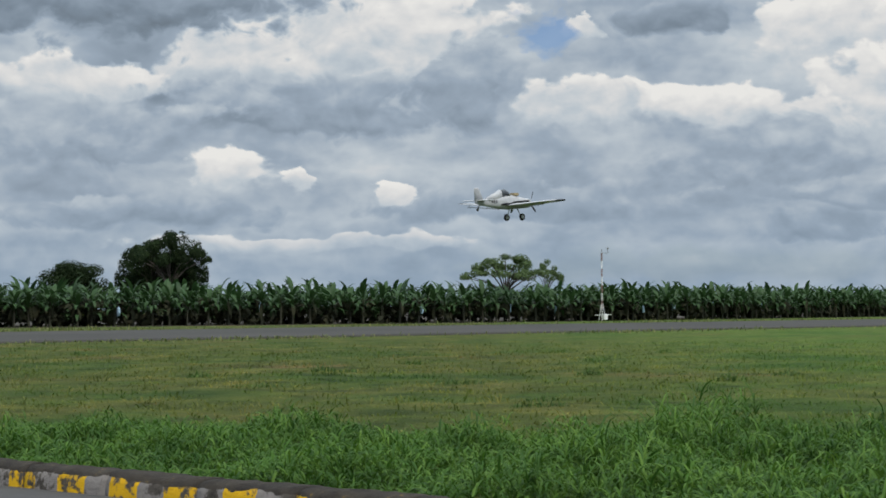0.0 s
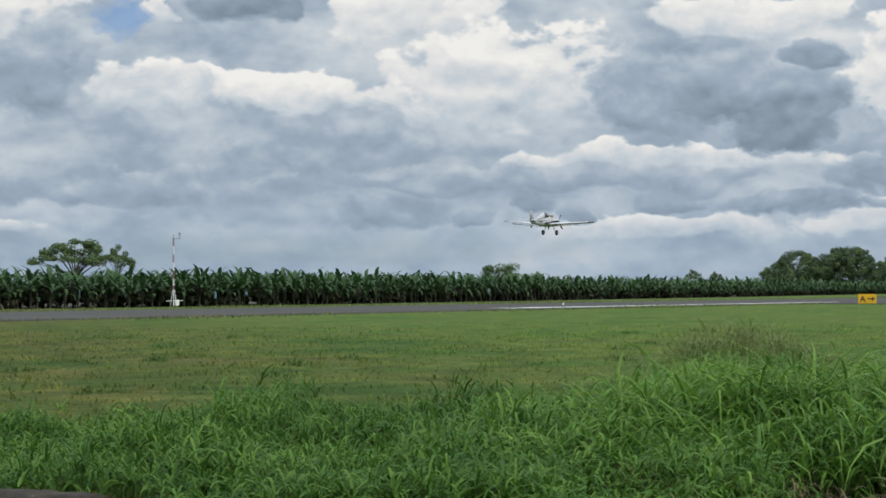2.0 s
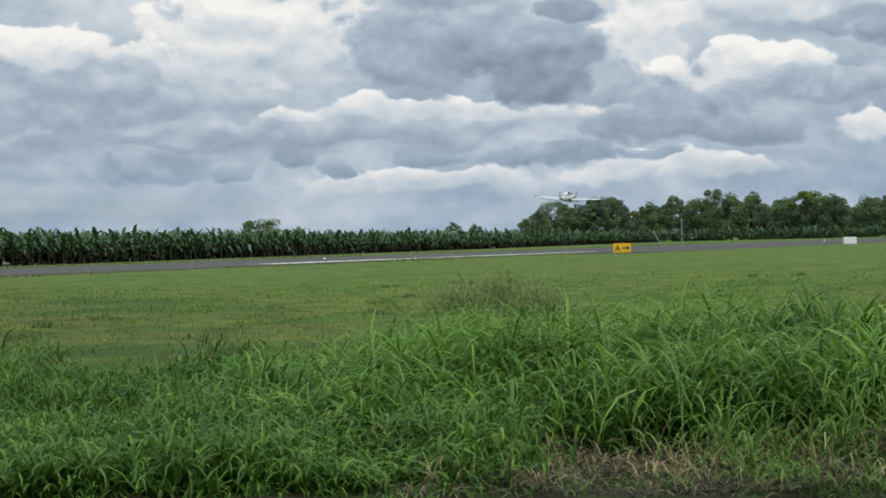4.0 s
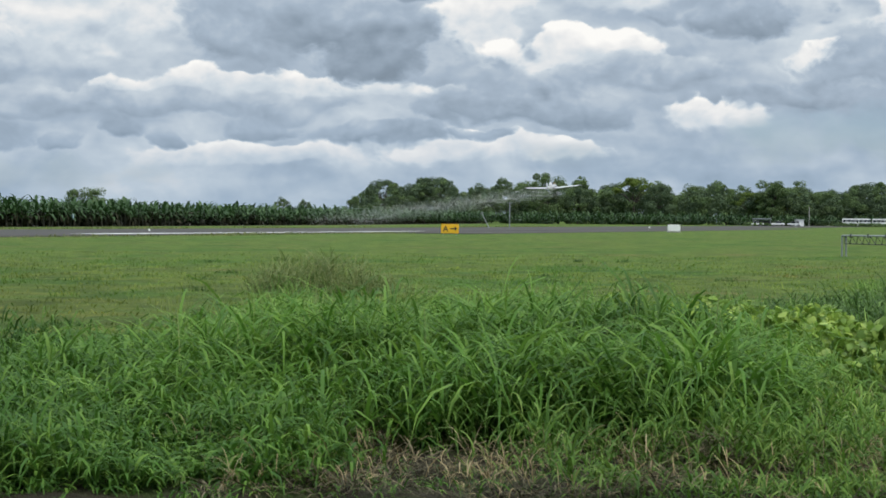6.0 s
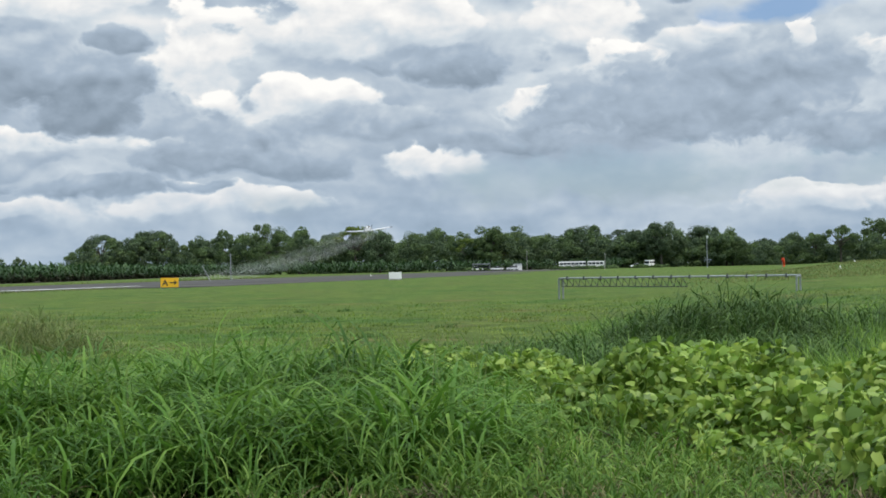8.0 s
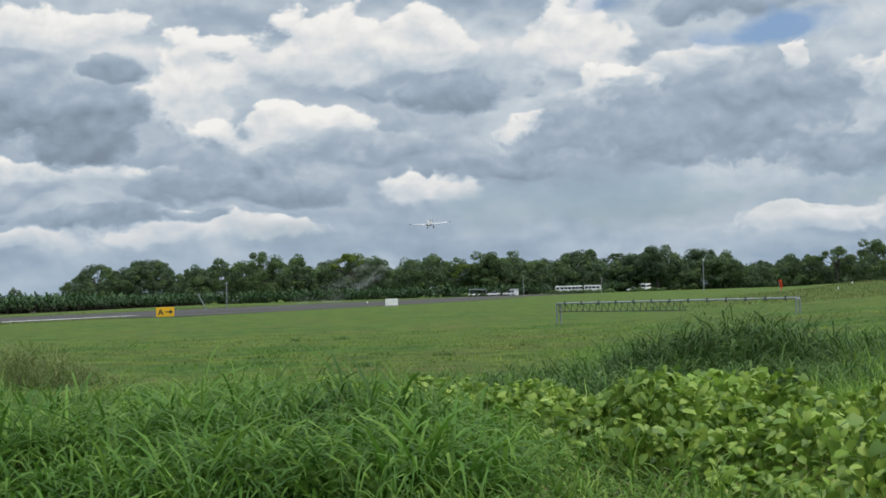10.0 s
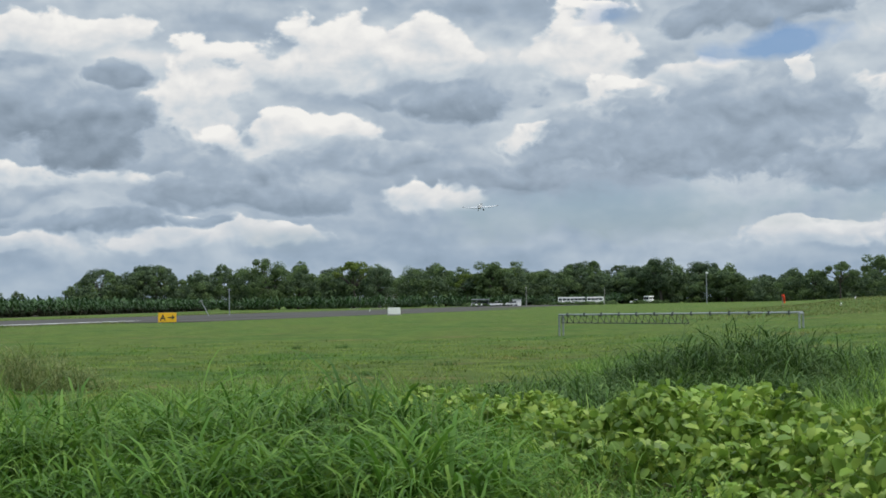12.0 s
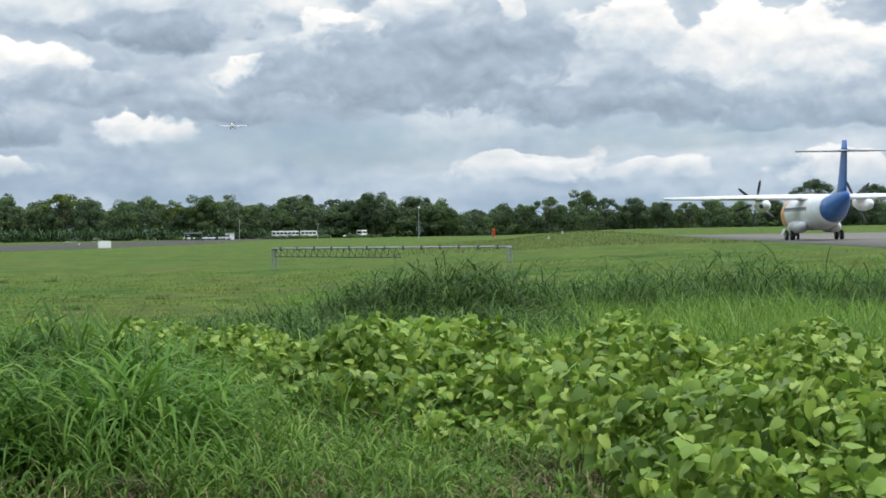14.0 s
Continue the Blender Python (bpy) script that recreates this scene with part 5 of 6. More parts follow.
def liner_pose(t):
    a = radians(LINER_HEADING)
    p = LINER_END - Vector((math.sin(a), math.cos(a), 0)) * LINER_SPEED * (14.0 - t)
    p.z = float(ground_height(p.x, p.y)) + 0.03
    return Matrix.Translation(p) @ pose(0, 0, 0, 0, 0, 90 - LINER_HEADING)


# ---- spray ----
M_SPRAY = plain("spray_mist", (0.8, 0.82, 0.82), 0.9, wear=0.02)


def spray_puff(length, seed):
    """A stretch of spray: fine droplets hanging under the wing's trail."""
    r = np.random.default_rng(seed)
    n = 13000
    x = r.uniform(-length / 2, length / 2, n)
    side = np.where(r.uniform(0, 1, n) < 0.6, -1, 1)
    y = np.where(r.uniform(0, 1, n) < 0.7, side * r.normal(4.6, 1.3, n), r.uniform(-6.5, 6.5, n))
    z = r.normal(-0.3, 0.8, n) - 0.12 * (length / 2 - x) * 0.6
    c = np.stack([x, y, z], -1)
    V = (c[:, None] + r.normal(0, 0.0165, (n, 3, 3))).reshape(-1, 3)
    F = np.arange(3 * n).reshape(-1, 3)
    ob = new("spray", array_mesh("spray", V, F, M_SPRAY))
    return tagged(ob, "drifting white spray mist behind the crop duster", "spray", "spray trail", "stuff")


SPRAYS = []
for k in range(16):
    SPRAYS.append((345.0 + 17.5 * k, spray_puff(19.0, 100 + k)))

# ---- airfield furniture ----
M_SIGN = plain("sign_yellow", (0.80, 0.44, 0.015), 0.45, wear=0.08, scale=2)
M_CONCRETE = plain("concrete", (0.34, 0.33, 0.31), 0.9, wear=0.2, scale=3)
M_SOCK = plain("orange_cloth", (0.75, 0.10, 0.03), 0.8, wear=0.15, scale=3)
M_RED = plain("red_paint", (0.26, 0.15, 0.13), 0.6, wear=0.2, scale=2)
M_DARK_ROOF = plain("dark_roof", (0.06, 0.065, 0.075), 0.7, wear=0.3, scale=1)


def taxiway_sign():
    sign = tagged(new("taxiway_sign"), "yellow taxiway sign with a black letter A and arrow", "sign")
    sign.matrix_world = Matrix.Translation(polar(28.2, 190)) @ Matrix.Rotation(radians(-28.2 - 4), 4, "Z")
    bm = bmesh.new()
    box(bm, 1.86, 0.22, 0.98, (0, 0, 0.68), bevel=0.03)
    panel = part("panel", bm, M_SIGN, sign)
    for x in (-0.7, 0.7):
        bm = bmesh.new()
        rod(bm, (x, 0, -0.05), (x, 0, 0.22), 0.04, sides=8)
        part("leg", bm, M_GREY_METAL, sign)
    cu = bpy.data.curves.new("letter", "FONT")
    cu.body, cu.size, cu.extrude, cu.align_x, cu.offset = "A", 0.86, 0.006, "CENTER", 0.012
    tmp = new("letter_outline", cu)
    me = bpy.data.meshes.new_from_object(tmp.evaluated_get(bpy.context.evaluated_depsgraph_get()))
    bpy.data.objects.remove(tmp)
    me.materials.append(M_BLACK)
    letter = new("letter", me)
    letter.parent = panel
    letter.matrix_local = pose(-0.45, -0.118, 0.38, 90, 0, 0)
    bm = bmesh.new()
    box(bm, 0.55, 0.02, 0.11, (0.32, -0.118, 0.68))
    v = [bm.verts.new(p) for p in ((0.5, -0.128, 0.92), (0.78, -0.128, 0.68), (0.5, -0.128, 0.44), (0.5, -0.108, 0.92), (0.78, -0.108, 0.68), (0.5, -0.108, 0.44))]
    for f in ((0, 1, 2), (5, 4, 3), (0, 3, 4, 1), (1, 4, 5, 2), (2, 5, 3, 0)):
        bm.faces.new([v[i] for i in f])
    part("arrow", bm, M_BLACK, panel)


def white_box():
    b = tagged(new("equipment_box"), "white equipment cabinet standing in the grass", "cabinet")
    b.matrix_world = Matrix.Translation(polar(35.27, 270)) @ Matrix.Rotation(radians(-30), 4, "Z")
    bm = bmesh.new()
    box(bm, 1.85, 0.7, 1.0, (0, 0, 0.62), bevel=0.03)
    body = part("body", bm, M_WHITE, b)
    bm = bmesh.new()
    box(bm, 1.95, 0.8, 0.16, (0, 0, 0.06), bevel=0.02)
    part("plinth", bm, M_CONCRETE, b)
    bm = bmesh.new()
    box(bm, 0.85, 0.02, 0.8, (-0.44, -0.362, 0.62), bevel=0.004)
    part("door", bm, M_WHITE, body)
    bm = bmesh.new()
    box(bm, 0.85, 0.02, 0.8, (0.44, -0.362, 0.62), bevel=0.004)
    part("door", bm, M_WHITE, body)


def weather_mast():
    m = tagged(new("weather_mast"), "slim red and white weather mast with a wind vane", "mast")
    m.matrix_world = Matrix.Translation(polar(6.4, 220)) @ Matrix.Rotation(0.4, 4, "Z") @ Matrix.Scale(0.945, 4)
    for k in range(7):
        bm = bmesh.new()
        z0, z1 = 1.6 + k * 1.03, 2.63 + k * 1.03
        for a in range(3):
            c, s_ = 0.1 * math.cos(a * 2.094), 0.1 * math.sin(a * 2.094)
            rod(bm, (c, s_, z0), (c, s_, z1), 0.026, sides=5)
            c2, s2 = 0.1 * math.cos((a + 1) * 2.094), 0.1 * math.sin((a + 1) * 2.094)
            rod(bm, (c, s_, z0), (c2, s2, z0 + 0.5), 0.012, sides=4)
            rod(bm, (c2, s2, z0 + 0.5), (c, s_, z1), 0.012, sides=4)
        part("mast_section", bm, M_RED if k % 2 == 0 else M_WHITE, m)
    for a in range(3):
        bm = bmesh.new()
        c, s_ = math.cos(a * 2.094), math.sin(a * 2.094)
        rod(bm, (0.12 * c, 0.12 * s_, 2.2), (0.5 * c, 0.5 * s_, 0), 0.05, sides=6)
        part("leg", bm, M_WHITE, m)
    bm = bmesh.new()
    box(bm, 0.55, 0.4, 0.75, (0.35, -0.2, 0.55), bevel=0.03)
    part("instrument_box", bm, M_WHITE, m, "white instrument box")
    bm = bmesh.new()
    rod(bm, (-1.1, 0, 0.75), (1.4, 0, 0.85), 0.04, sides=6)
    part("sensor_arm", bm, M_WHITE, m)
    bm = bmesh.new()
    rod(bm, (-0.1, 0, 8.8), (0.95, 0, 8.8), 0.03, sides=6)
    rod(bm, (0.0, 0, 8.7), (0.0, 0, 9.3), 0.03, sides=6)
    rod(bm, (0.9, 0, 8.8), (0.9, 0, 9.35), 0.03, sides=6)
    part("cross_arm", bm, M_GREY_METAL, m)
    bm = bmesh.new()
    box(bm, 0.3, 0.03, 0.22, (0.9, 0, 9.4), bevel=0.01)
    part("wind_vane", bm, M_GREY_METAL, m)


def light_truss():
    """A long low lattice frame on end legs, with lamps along its rail."""
    t = tagged(new("light_bar"), "long low steel lattice bar with lamps, on end legs", "light bar")
    a, b = polar(40.5, 92.0), polar(47.85, 84.0)
    a.z = b.z = 0.0
    d = b - a
    L = d.length
    t.matrix_world = Matrix.Translation(a) @ Matrix.Rotation(math.atan2(d.y, d.x), 4, "Z")
    for x in (0.0, L):
        for y in (-0.16, 0.16):
            bm = bmesh.new()
            rod(bm, (x, y, -0.1), (x, y, 1.02), 0.045, sides=8)
            part("leg", bm, M_STEEL, t)
        bm = bmesh.new()
        rod(bm, (x, -0.16, 0.98), (x, 0.16, 0.98), 0.04, sides=8)
        part("head", bm, M_STEEL, t)
    for y in (-0.16, 0.16):
        bm = bmesh.new()
        rod(bm, (0, y, 1.02), (L, y, 1.02), 0.042, sides=8)
        part("top_rail", bm, M_STEEL, t)
    bm = bmesh.new()
    rod(bm, (0, 0, 0.62), (L * 0.56, 0, 0.55), 0.025, sides=6)
    part("lower_chord", bm, M_DARK_STEEL, t)
    n = 20
    for k in range(n):
        x0, x1 = L * 0.56 * k / n, L * 0.56 * (k + 1) / n
        z = 0.62 - 0.07 * k / n
        bm = bmesh.new()
        rod(bm, (x0, 0, z), ((x0 + x1) / 2, -0.16, 1.0), 0.018, sides=5)
        rod(bm, ((x0 + x1) / 2, -0.16, 1.0), (x1, 0, z), 0.018, sides=5)
        part("lattice", bm, M_DARK_STEEL, t)
    for k in range(13):
        bm = bmesh.new()
        x = L * (k + 0.5) / 13
        rod(bm, (x, -0.16, 0.92), (x, -0.16, 1.12), 0.06, 0.05, 8)
        part("lamp", bm, M_DARK_STEEL, t)


def lamp_pole():
    p = tagged(new("lamp_pole"), "tall grey floodlight pole near the trees", "lamp pole")
    at = polar(45.1, 560)
    p.matrix_world = Matrix.Translation(at) @ Matrix.Rotation(0.5, 4, "Z")
    bm = bmesh.new()
    rod(bm, (0, 0, -0.2), (0, 0, 9.4), 0.16, 0.1, 8)
    part("pole", bm, M_STEEL, p)
    bm = bmesh.new()
    box(bm, 1.8, 0.15, 0.12, (0.4, 0, 9.0))
    part("arm", bm, M_STEEL, p)
    for x in (0.0, 1.1):
        bm = bmesh.new()
        box(bm, 0.5, 0.35, 0.45, (x, 0, 9.5), bevel=0.06)
        part("lamp_head", bm, M_WHITE, p)


def plain_pole(bearing, d, h, lean, label, material):
    p = tagged(new("utility_pole"), label, "pole")
    p.matrix_world = Matrix.Translation(polar(bearing, d)) @ pose(0, 0, 0, 0, lean, -bearing)
    bm = bmesh.new()
    rod(bm, (0, 0, -0.2), (0, 0, h), 0.11, 0.08, 8)
    part("pole", bm, material, p)
    bm = bmesh.new()
    box(bm, 0.9, 0.1, 0.1, (0, 0, h * 0.93))
    part("cross_arm", bm, material, p)


def windsock():
    w = tagged(new("windsock"), "limp orange windsock on a pole behind the bank", "windsock")
    p = polar(47.4, 262)
    p.z = float(ground_height(p.x, p.y))
    w.matrix_world = Matrix.Translation(p)
    bm = bmesh.new()
    rod(bm, (0, 0, -0.1), (0, 0, 1.75), 0.05, 0.04, 8)
    part("pole", bm, M_RED, w)
    bm = bmesh.new()
    rings = []
    for k, (dx, z, r) in enumerate(((0.06, 1.72, 0.2), (0.2, 1.58, 0.2), (0.32, 1.3, 0.17), (0.4, 0.95, 0.15), (0.44, 0.6, 0.13))):
        rings.append([bm.verts.new((dx + r * math.cos(i * 0.628), r * math.sin(i * 0.628), z + 0.12 * math.cos(i * 0.628))) for i in range(10)])
    for a, b in zip(rings, rings[1:]):
        for i in range(10):
            bm.faces.new((a[i], a[(i + 1) % 10], b[(i + 1) % 10], b[i]))
    bmesh.ops.solidify(bm, geom=bm.faces[:], thickness=0.02)
    smooth(part("sock", bm, M_SOCK, w, "orange cloth sock"))


def marker(bearing, d, label, size=1.0):
    p = polar(bearing, d)
    p.z = float(ground_height(p.x, p.y))
    m = tagged(new("marker"), label, "marker", "white field markers")
    m.matrix_world = Matrix.Translation(p) @ Matrix.Scale(size, 4)
    bm = bmesh.new()
    rod(bm, (0, 0, -0.05), (0, 0, 0.32), 0.22, 0.1, 10)
    part("cone", bm, M_WHITE, m)
    bm = bmesh.new()
    rod(bm, (0, 0, 0.32), (0, 0, 0.48), 0.11, 0.05, 10)
    part("cap", bm, M_WHITE, m)


def bus(bearing, d, turn, length, label):
    b = tagged(new("bus"), label, "bus", "parked vehicles")
    b.matrix_world = Matrix.Translation(polar(bearing, d)) @ Matrix.Rotation(turn, 4, "Z")
    bm = bmesh.new()
    box(bm, length, 2.5, 2.55, (0, 0, 1.75), bevel=0.18)
    body = part("body", bm, M_WHITE, b)
    n = int(length / 1.5)
    for k in range(n):
        for side in (1, -1):
            bm = bmesh.new()
            box(bm, 1.25, 0.04, 0.85, (-length / 2 + 0.9 + k * 1.5, side * 1.252, 2.15), bevel=0.01)
            part("window", bm, M_GLASS, body)
    for x in (length / 2, -length / 2):
        bm = bmesh.new()
        box(bm, 0.04, 2.1, 1.0, (x, 0, 2.1), bevel=0.01)
        part("windscreen", bm, M_GLASS, body)
    for x in (-length * 0.3, length * 0.32):
        for side in (1, -1):
            wheel_part(b, (x, 1.1 * side, 0.48), 0.48, 0.3)


def car(bearing, d, turn, label, pickup=False):
    c = tagged(new("pickup_truck" if pickup else "car"), label, "pickup" if pickup else "car", "parked vehicles")
    c.matrix_world = Matrix.Translation(polar(bearing, d)) @ Matrix.Rotation(turn, 4, "Z")
    bm = bmesh.new()
    box(bm, 4.9, 1.8, 0.62, (0, 0, 0.78), bevel=0.12)
    body = part("body", bm, M_WHITE, c)
    bm = bmesh.new()
    made = box(bm, 2.1, 1.6, 0.72, (0.2 if pickup else -0.2, 0, 1.42), bevel=0.1)
    for v in bm.verts:
        if v.co.z > 1.5:
            v.co.x = 0.2 + (v.co.x - 0.2) * 0.72
    part("cabin", bm, M_GLASS, c, "glazed cabin")
    bm = bmesh.new()
    box(bm, 1.5, 1.5, 0.06, (0.2 if pickup else -0.1, 0, 1.8), bevel=0.02)
    part("roof", bm, M_WHITE, c)
    for x in (-1.5, 1.55):
        for side in (1, -1):
            wheel_part(c, (x, 0.8 * side, 0.36), 0.36, 0.24)
    for side in (1, -1):
        bm = bmesh.new()
        box(bm, 0.06, 0.3, 0.16, (2.45, 0.62 * side, 0.85), bevel=0.01)
        part("headlight", bm, M_GLASS, body)


def guard_shelter():
    g = tagged(new("shelter"), "low open shelter with a dark roof and white wall", "shelter")
    g.matrix_world = Matrix.Translation(polar(38.0, 690)) @ Matrix.Rotation(radians(-38), 4, "Z")
    bm = bmesh.new()
    box(bm, 7.0, 4.0, 0.25, (0, 0, 2.6), bevel=0.04, rx=4)
    part("roof", bm, M_DARK_ROOF, g)
    for x in (-3.2, 3.2):
        for y in (-1.7, 1.7):
            bm = bmesh.new()
            rod(bm, (x, y, -0.1), (x, y, 2.55), 0.09, sides=8)
            part("post", bm, M_STEEL, g)
    bm = bmesh.new()
    box(bm, 6.2, 0.15, 2.0, (0, 1.6, 1.0), bevel=0.02)
    part("back_wall", bm, M_DARK_ROOF, g)
    h = tagged(new("kiosk"), "small white kiosk beside the car park", "kiosk")
    h.matrix_world = Matrix.Translation(polar(39.15, 690)) @ Matrix.Rotation(radians(-30), 4, "Z")
    bm = bmesh.new()
    box(bm, 3.0, 2.4, 2.4, (0, 0, 1.2), bevel=0.04)
    part("wall", bm, M_WHITE, h)
    bm = bmesh.new()
    box(bm, 3.5, 2.9, 0.18, (0, 0, 2.49), bevel=0.04)
    part("roof", bm, M_GREY_PAINT, h)
    bm = bmesh.new()
    box(bm, 0.9, 0.08, 1.9, (-0.8, -1.2, 0.95), bevel=0.01)
    part("door", bm, M_DARK_ROOF, h)


taxiway_sign()
white_box()
weather_mast()
light_truss()
lamp_pole()
plain_pole(39.45, 660, 7.2, 0, "weathered utility pole beside the car park", M_CONCRETE)
plain_pole(41.9, 650, 5.6, 2, "thin weathered utility pole by the hedge", M_CONCRETE)
plain_pole(30.1, 345, 5.2, 0, "thin pale pole beyond the runway", M_STEEL)
plain_pole(29.45, 350, 3.4, -26, "leaning pale stake beyond the runway", M_STEEL)
windsock()
marker(49.15, 190, "small white cone marker on the grassy bank", 0.55)
marker(49.6, 225, "small white cone marker on the grassy bank", 0.55)
marker(18.75, 216, "small white runway edge marker", 0.6)
marker(34.5, 420, "small white runway edge marker", 0.8)
bus(40.88, 705, radians(-38), 10.5, "long white parked bus with dark windows")
bus(41.62, 712, radians(-40), 6.5, "short white parked minibus with dark windows")
bus(43.3, 730, radians(20), 4.6, "white parked van with dark windows")
car(38.5, 680, radians(-40), "white parked pickup truck", True)
car(39.0, 684, radians(-50), "white parked car with dark glass")
car(37.85, 684, radians(-35), "white parked car with dark glass")
car(42.9, 715, radians(-30), "white parked car with dark glass")
guard_shelter()


def car_park_hedge():
    r = np.random.default_rng(52)
    a = np.radians(np.concatenate([r.uniform(40.2, 42.3, 90), r.uniform(42.8, 43.9, 40), r.uniform(37.5, 38.3, 16)]))
    d = r.uniform(672, 690, len(a))
    centres = np.stack([d * np.sin(a), d * np.cos(a), r.uniform(0.3, 1.0, len(a))], -1)
    V, F = leaf_cloud(list(centres), list(r.uniform(0.5, 1.0, len(a))), 40, 0.35, r, 0.7)
    V[:, 2] = np.maximum(V[:, 2], 0.02)
    tagged(new("car_park_hedge", array_mesh("car_park_hedge", V, F, M_TREE_HAZED)), "low uneven green hedge before the parked buses", "hedge", kind="stuff")


car_park_hedge()

# ---- vines, weeds and litter ----
M_VINE = foliage("vine_leaf", (0.085, 0.165, 0.022), (0.190, 0.315, 0.045), (0.340, 0.450, 0.095), 0.36, 0.5, 0.8, 0.35)
M_VINE_STEM = plain("vine_stem", (0.07, 0.08, 0.03), 0.8, wear=0.3, scale=4)
M_STRAW = foliage("cut_straw", (0.030, 0.026, 0.014), (0.062, 0.054, 0.028), (0.17, 0.145, 0.09), 0.05, 0.9, 0.6)
HEART = np.array([(0, 0), (0, 0.4), (0, 0.75), (0, 1.0), (-0.28, -0.14), (-0.49, 0.1), (-0.45, 0.42), (-0.26, 0.74), (0.28, -0.14), (0.49, 0.1), (0.45, 0.42), (0.26, 0.74)])
HEART = np.stack([HEART[:, 0], HEART[:, 1], 0.16 * np.abs(HEART[:, 0]) - 0.75 * HEART[:, 0] ** 2 - 0.32 * HEART[:, 1] ** 2], -1)
HEART_FACES = [np.array([(0, 1, 6, 5), (1, 2, 7, 6), (0, 9, 10, 1), (1, 10, 11, 2)]), np.array([(0, 5, 4), (2, 3, 7), (0, 8, 9), (2, 11, 3)])]


def vine_height(x, y):
    """The vines' canopy: low over the ground, mounded in places."""
    az, d = np.degrees(np.arctan2(x, y)), np.hypot(x, y)
    h = 0.14 + 0.3 * lumps(x, y, 1.1, 6) + 0.3 * lumps(x, y, 0.45, 3) ** 1.5
    h = h + 0.42 * np.exp(-((az - 44.0) / 2.0) ** 2 - ((d - 18.2) / 1.5) ** 2)
    h = h + 0.14 * step(az, 46, 52) + 0.18 * np.exp(-((az - 49.5) / 2.5) ** 2 - ((d - 17.5) / 2.0) ** 2)
    return h


def vine_patch():
    patch = tagged(new("vine_patch"), "creeping vine with broad yellow-green heart-shaped leaves", "vine")
    r = np.random.default_rng(31)
    n = 84000
    x, y = scatter(r, n, 33.2, 63.0, 9.2, 25.5)
    az, d = np.degrees(np.arctan2(x, y)), np.hypot(x, y)
    near = np.interp(az, [33.2, 35, 38, 41, 45, 48, 52, 63], [21.0, 19.0, 16.8, 15.6, 14.4, 13.0, 9.6, 9.2]) + 1.2 * (lumps(x, y, 1.0, 8) - 0.5)
    far = np.interp(az, [33.2, 38, 44, 48, 50, 53, 63], [24.5, 24.0, 22.5, 21.5, 19.5, 20.0, 20.5]) + 1.5 * (lumps(x, y, 1.6, 2) - 0.5)
    keep = (d > near) & (d < far) & (lumps(x, y, 0.8, 21) > 0.28)
    x, y, d = x[keep], y[keep], d[keep]
    n = len(x)
    z = ground_height(x, y) + vine_height(x, y) * (0.35 + 0.75 * r.uniform(0, 1, n) ** 0.4)
    size = r.uniform(0.05, 0.112, n)
    yaw = r.uniform(0, 6.283, n)
    tilt = r.uniform(-1.3, 0.1, n)
    rollv = r.normal(0, 0.35, n)
    cy, sy, ct, st, cr, sr = np.cos(yaw), np.sin(yaw), np.cos(tilt), np.sin(tilt), np.cos(rollv), np.sin(rollv)
    order = np.argsort(d)
    shared = array_mesh("leaf", HEART, HEART_FACES, M_VINE, True)
    for i in order[:600:2]:
        lf = new("leaf", shared)
        lf.parent = patch
        lf.matrix_local = Matrix.Translation((x[i], y[i], z[i])) @ Euler((tilt[i], rollv[i], yaw[i])).to_matrix().to_4x4() @ Matrix.Scale(size[i], 4)
    rest = np.concatenate([order[1:600:2], order[600:]])
    P = HEART[None] * size[rest][:, None, None]
    X, Y, Z = P[..., 0], P[..., 1], P[..., 2]
    c, s_ = cr[rest][:, None], sr[rest][:, None]
    X, Z = X * c + Z * s_, -X * s_ + Z * c
    c, s_ = ct[rest][:, None], st[rest][:, None]
    Y, Z = Y * c - Z * s_, Y * s_ + Z * c
    c, s_ = cy[rest][:, None], sy[rest][:, None]
    X, Y = X * c - Y * s_, X * s_ + Y * c
    V = np.stack([X + x[rest][:, None], Y + y[rest][:, None], Z + z[rest][:, None]], -1).reshape(-1, 3)
    F = [(np.arange(len(rest))[:, None, None] * 12 + f[None]).reshape(-1, f.shape[1]) for f in HEART_FACES]
    ob = new("leaves", array_mesh("leaves", V, F, M_VINE, True))
    ob.parent = patch
    tagged(ob, kind="stuff")
    bm = bmesh.new()
    rn = random.Random(9)
    for _ in range(160):
        a, dd = rn.uniform(37, 61), rn.uniform(14, 21)
        p = polar(a, dd)
        q = p + Vector((rn.uniform(-0.7, 0.7), rn.uniform(-0.7, 0.7), 0))
        p.z, q.z = rn.uniform(0.02, 0.2), rn.uniform(0.05, 0.35)
        rod(bm, p, q, 0.008, 0.005, 4)
    st = part("runner_mat", bm, M_VINE_STEM, patch)
    tagged(st, kind="stuff")


vine_patch()


def weed_bush(bearing, d, radius, height, n, label, material):
    r = np.random.default_rng(int(d * 10))
    p = polar(bearing, d)
    rr_ = radius * np.sqrt(r.uniform(0, 1, n))
    a = r.uniform(0, 6.283, n)
    x, y = p.x + rr_ * np.cos(a), p.y + rr_ * np.sin(a) * 0.8
    h = height * (1 - 0.6 * (rr_ / radius) ** 2) * r.uniform(0.4, 1.1, n)
    tagged(new("weed_bush", blade_mesh("weed_bush", x, y, h, r.uniform(0.010, 0.024, n), r.uniform(0.2, 1.6, n), material, 4, 0.7, r)), label, "weeds", "weeds in the field", "stuff")


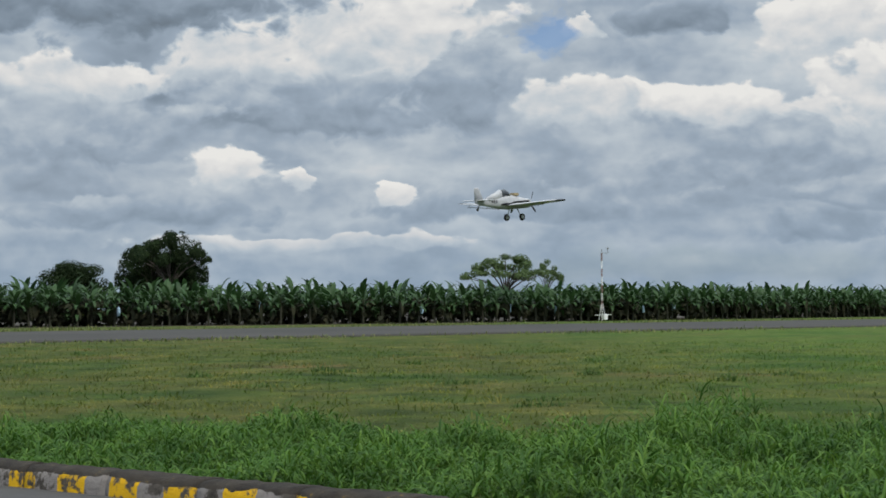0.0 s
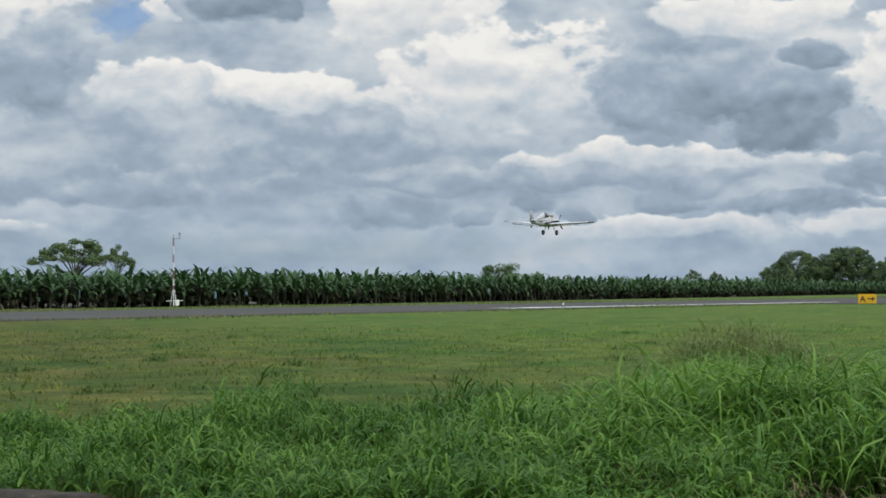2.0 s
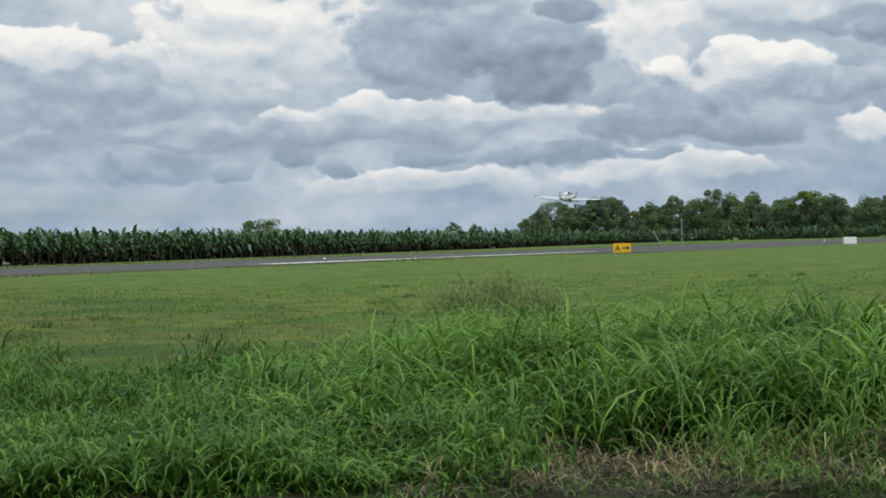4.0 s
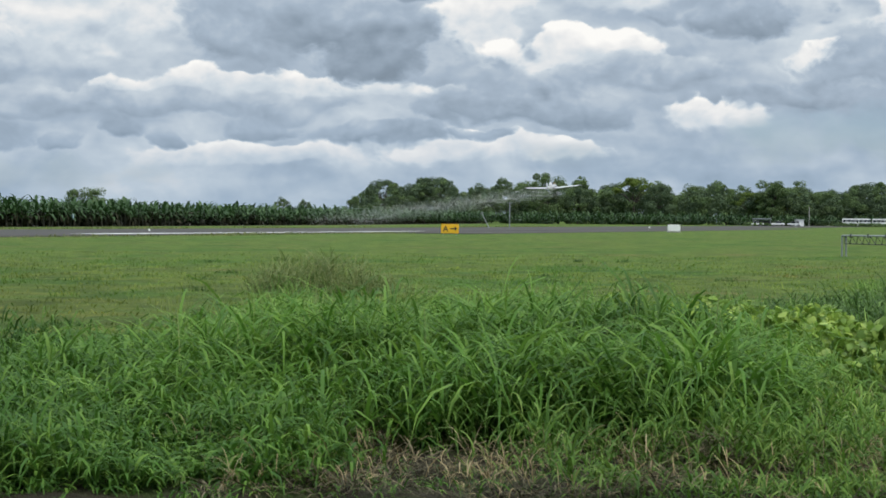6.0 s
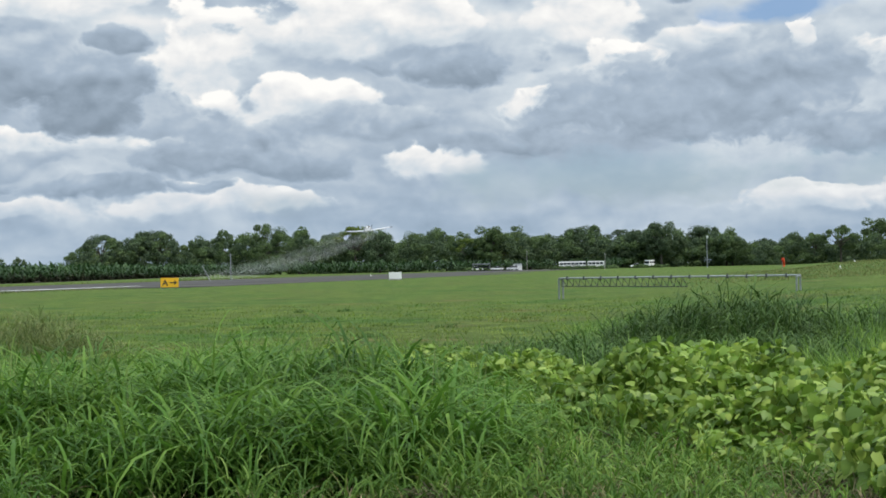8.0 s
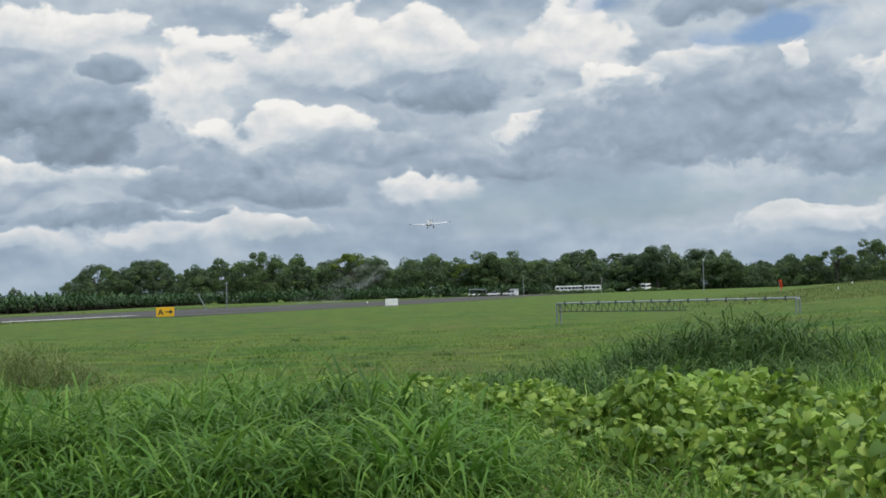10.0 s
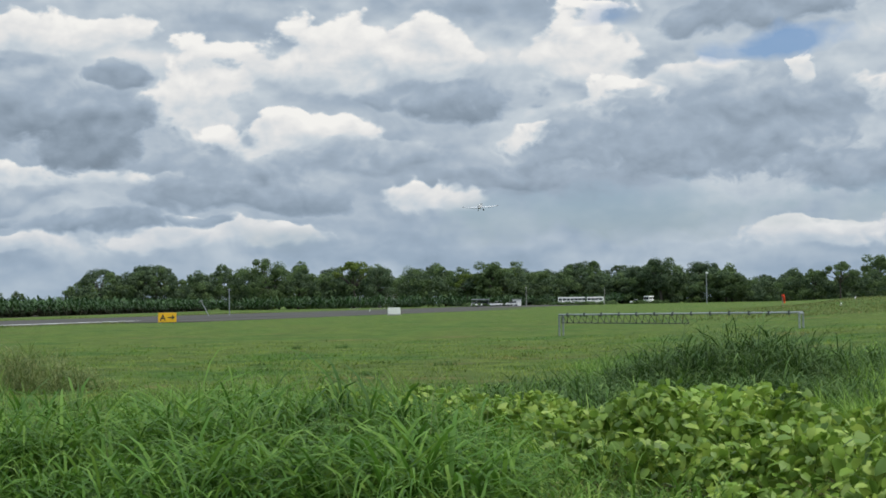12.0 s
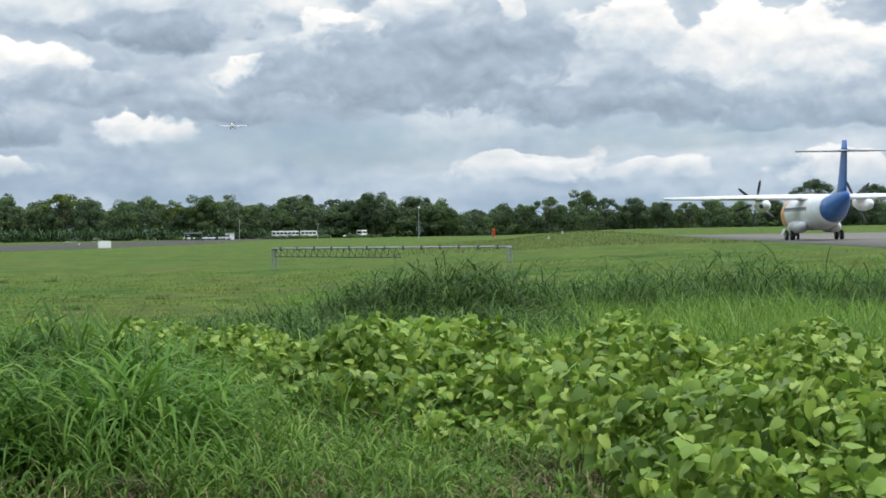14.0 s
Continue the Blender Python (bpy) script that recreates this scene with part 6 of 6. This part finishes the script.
for az, d, rad, hgt, n in ((24.0, 41, 1.6, 1.15, 420), (22.9, 42, 1.0, 0.75, 160), (25.6, 40, 1.0, 0.6, 130)):
    r = np.random.default_rng(int(az * 10))
    off = rad * np.sqrt(r.uniform(0, 1, n))
    a = r.uniform(0, 6.283, n)
    c = polar(az, d)
    hh = hgt * (1 - 0.55 * (off / rad) ** 2) * r.uniform(0.45, 1.05, n)
    culm_grass("weed_bush", c.x + off * np.cos(a), c.y + off * np.sin(a), hh, 9, M_WEED, r, "tall seeding weeds, olive and straw coloured", "weeds", "weeds in the field", leaf=(0.2, 0.42), width=(0.010, 0.022), droop=(0.5, 2.4), seg=3)
rn = random.Random(3)
for k in range(34):
    az, d = rn.uniform(-13, 40), rn.uniform(28, 74)
    if az > 30 and d < 40:
        continue
    weed_bush(az, d, rn.uniform(0.2, 0.6), rn.uniform(0.12, 0.26), 90, "low dark green weed tuft in the mown field", M_CLUMP)
for az in (9.6, 11.5, -3.4, -7.4, 5.2, 37.0):
    weed_bush(az, 43.0 + 6.0 * math.sin(az * 3), 0.35, 0.3 + 0.08 * math.sin(az), 110, "leafy dark green weed tuft in the mown field", M_CLUMP)


# heaps of cut stems: bearing, distance, radius, height
HEAPS = [(21.7, 12.95, 0.3, 0.24), (23.4, 13.2, 0.3, 0.16), (25.6, 13.0, 0.4, 0.2), (36.3, 11.9, 0.28, 0.18), (39.4, 13.6, 0.4, 0.2), (17.6, 14.0, 0.4, 0.16), (14.2, 14.4, 0.4, 0.14)]


def litter():
    """Cut straw and dead stems at the foot of the tall grass."""
    r = np.random.default_rng(77)
    n = 17000
    x, y = scatter(r, n, 20, 50, 10.4, 13.6)
    keep = lumps(x, y, 0.9, 12) > 0.3
    heap_x = np.concatenate([polar(b, dd).x + r.normal(0, w * 0.7, 1100) for b, dd, w, hh in HEAPS])
    heap_y = np.concatenate([polar(b, dd).y + r.normal(0, w * 0.6, 1100) for b, dd, w, hh in HEAPS])
    x, y = np.concatenate([x[keep], heap_x]), np.concatenate([y[keep], heap_y])
    n = len(x)
    pile = 0.13 * lumps(x, y, 0.7, 1) + 0.02
    for b, dd, w, hh in HEAPS:
        c = polar(b, dd)
        pile = pile + hh * np.exp(-((x - c.x) ** 2 + (y - c.y) ** 2) / w ** 2)
    z0 = ground_height(x, y) + r.uniform(0, 1, n) * pile
    mesh = blade_mesh("straw", x, y, r.uniform(0.1, 0.35, n), r.uniform(0.004, 0.011, n), r.uniform(0.2, 1.2, n), M_STRAW, 3, 1.5, r, z0, 1.0)
    tagged(new("straw_litter", mesh), "brown cut straw and dead stems on bare soil", "litter", kind="stuff")


litter()


# ---- movement ----
def motions():
    walk(duster, [(t, flight_pose(t, s, z)) for t, s, z in FLIGHT])
    frames = range(0, 421)
    walk(duster_prop, [(f / 30, pose(3.65, 0, 0.35, 20 + 80 * f)) for f in frames])
    walk(liner, [(t, liner_pose(t)) for t in (0.0, 7.0, 12.0, 14.0)])
    for k, prop in enumerate(liner_props):
        at = prop.location.copy()
        walk(prop, [(f / 30, pose(at.x, at.y, at.z, 10 + 25 * k + 47 * f)) for f in frames])
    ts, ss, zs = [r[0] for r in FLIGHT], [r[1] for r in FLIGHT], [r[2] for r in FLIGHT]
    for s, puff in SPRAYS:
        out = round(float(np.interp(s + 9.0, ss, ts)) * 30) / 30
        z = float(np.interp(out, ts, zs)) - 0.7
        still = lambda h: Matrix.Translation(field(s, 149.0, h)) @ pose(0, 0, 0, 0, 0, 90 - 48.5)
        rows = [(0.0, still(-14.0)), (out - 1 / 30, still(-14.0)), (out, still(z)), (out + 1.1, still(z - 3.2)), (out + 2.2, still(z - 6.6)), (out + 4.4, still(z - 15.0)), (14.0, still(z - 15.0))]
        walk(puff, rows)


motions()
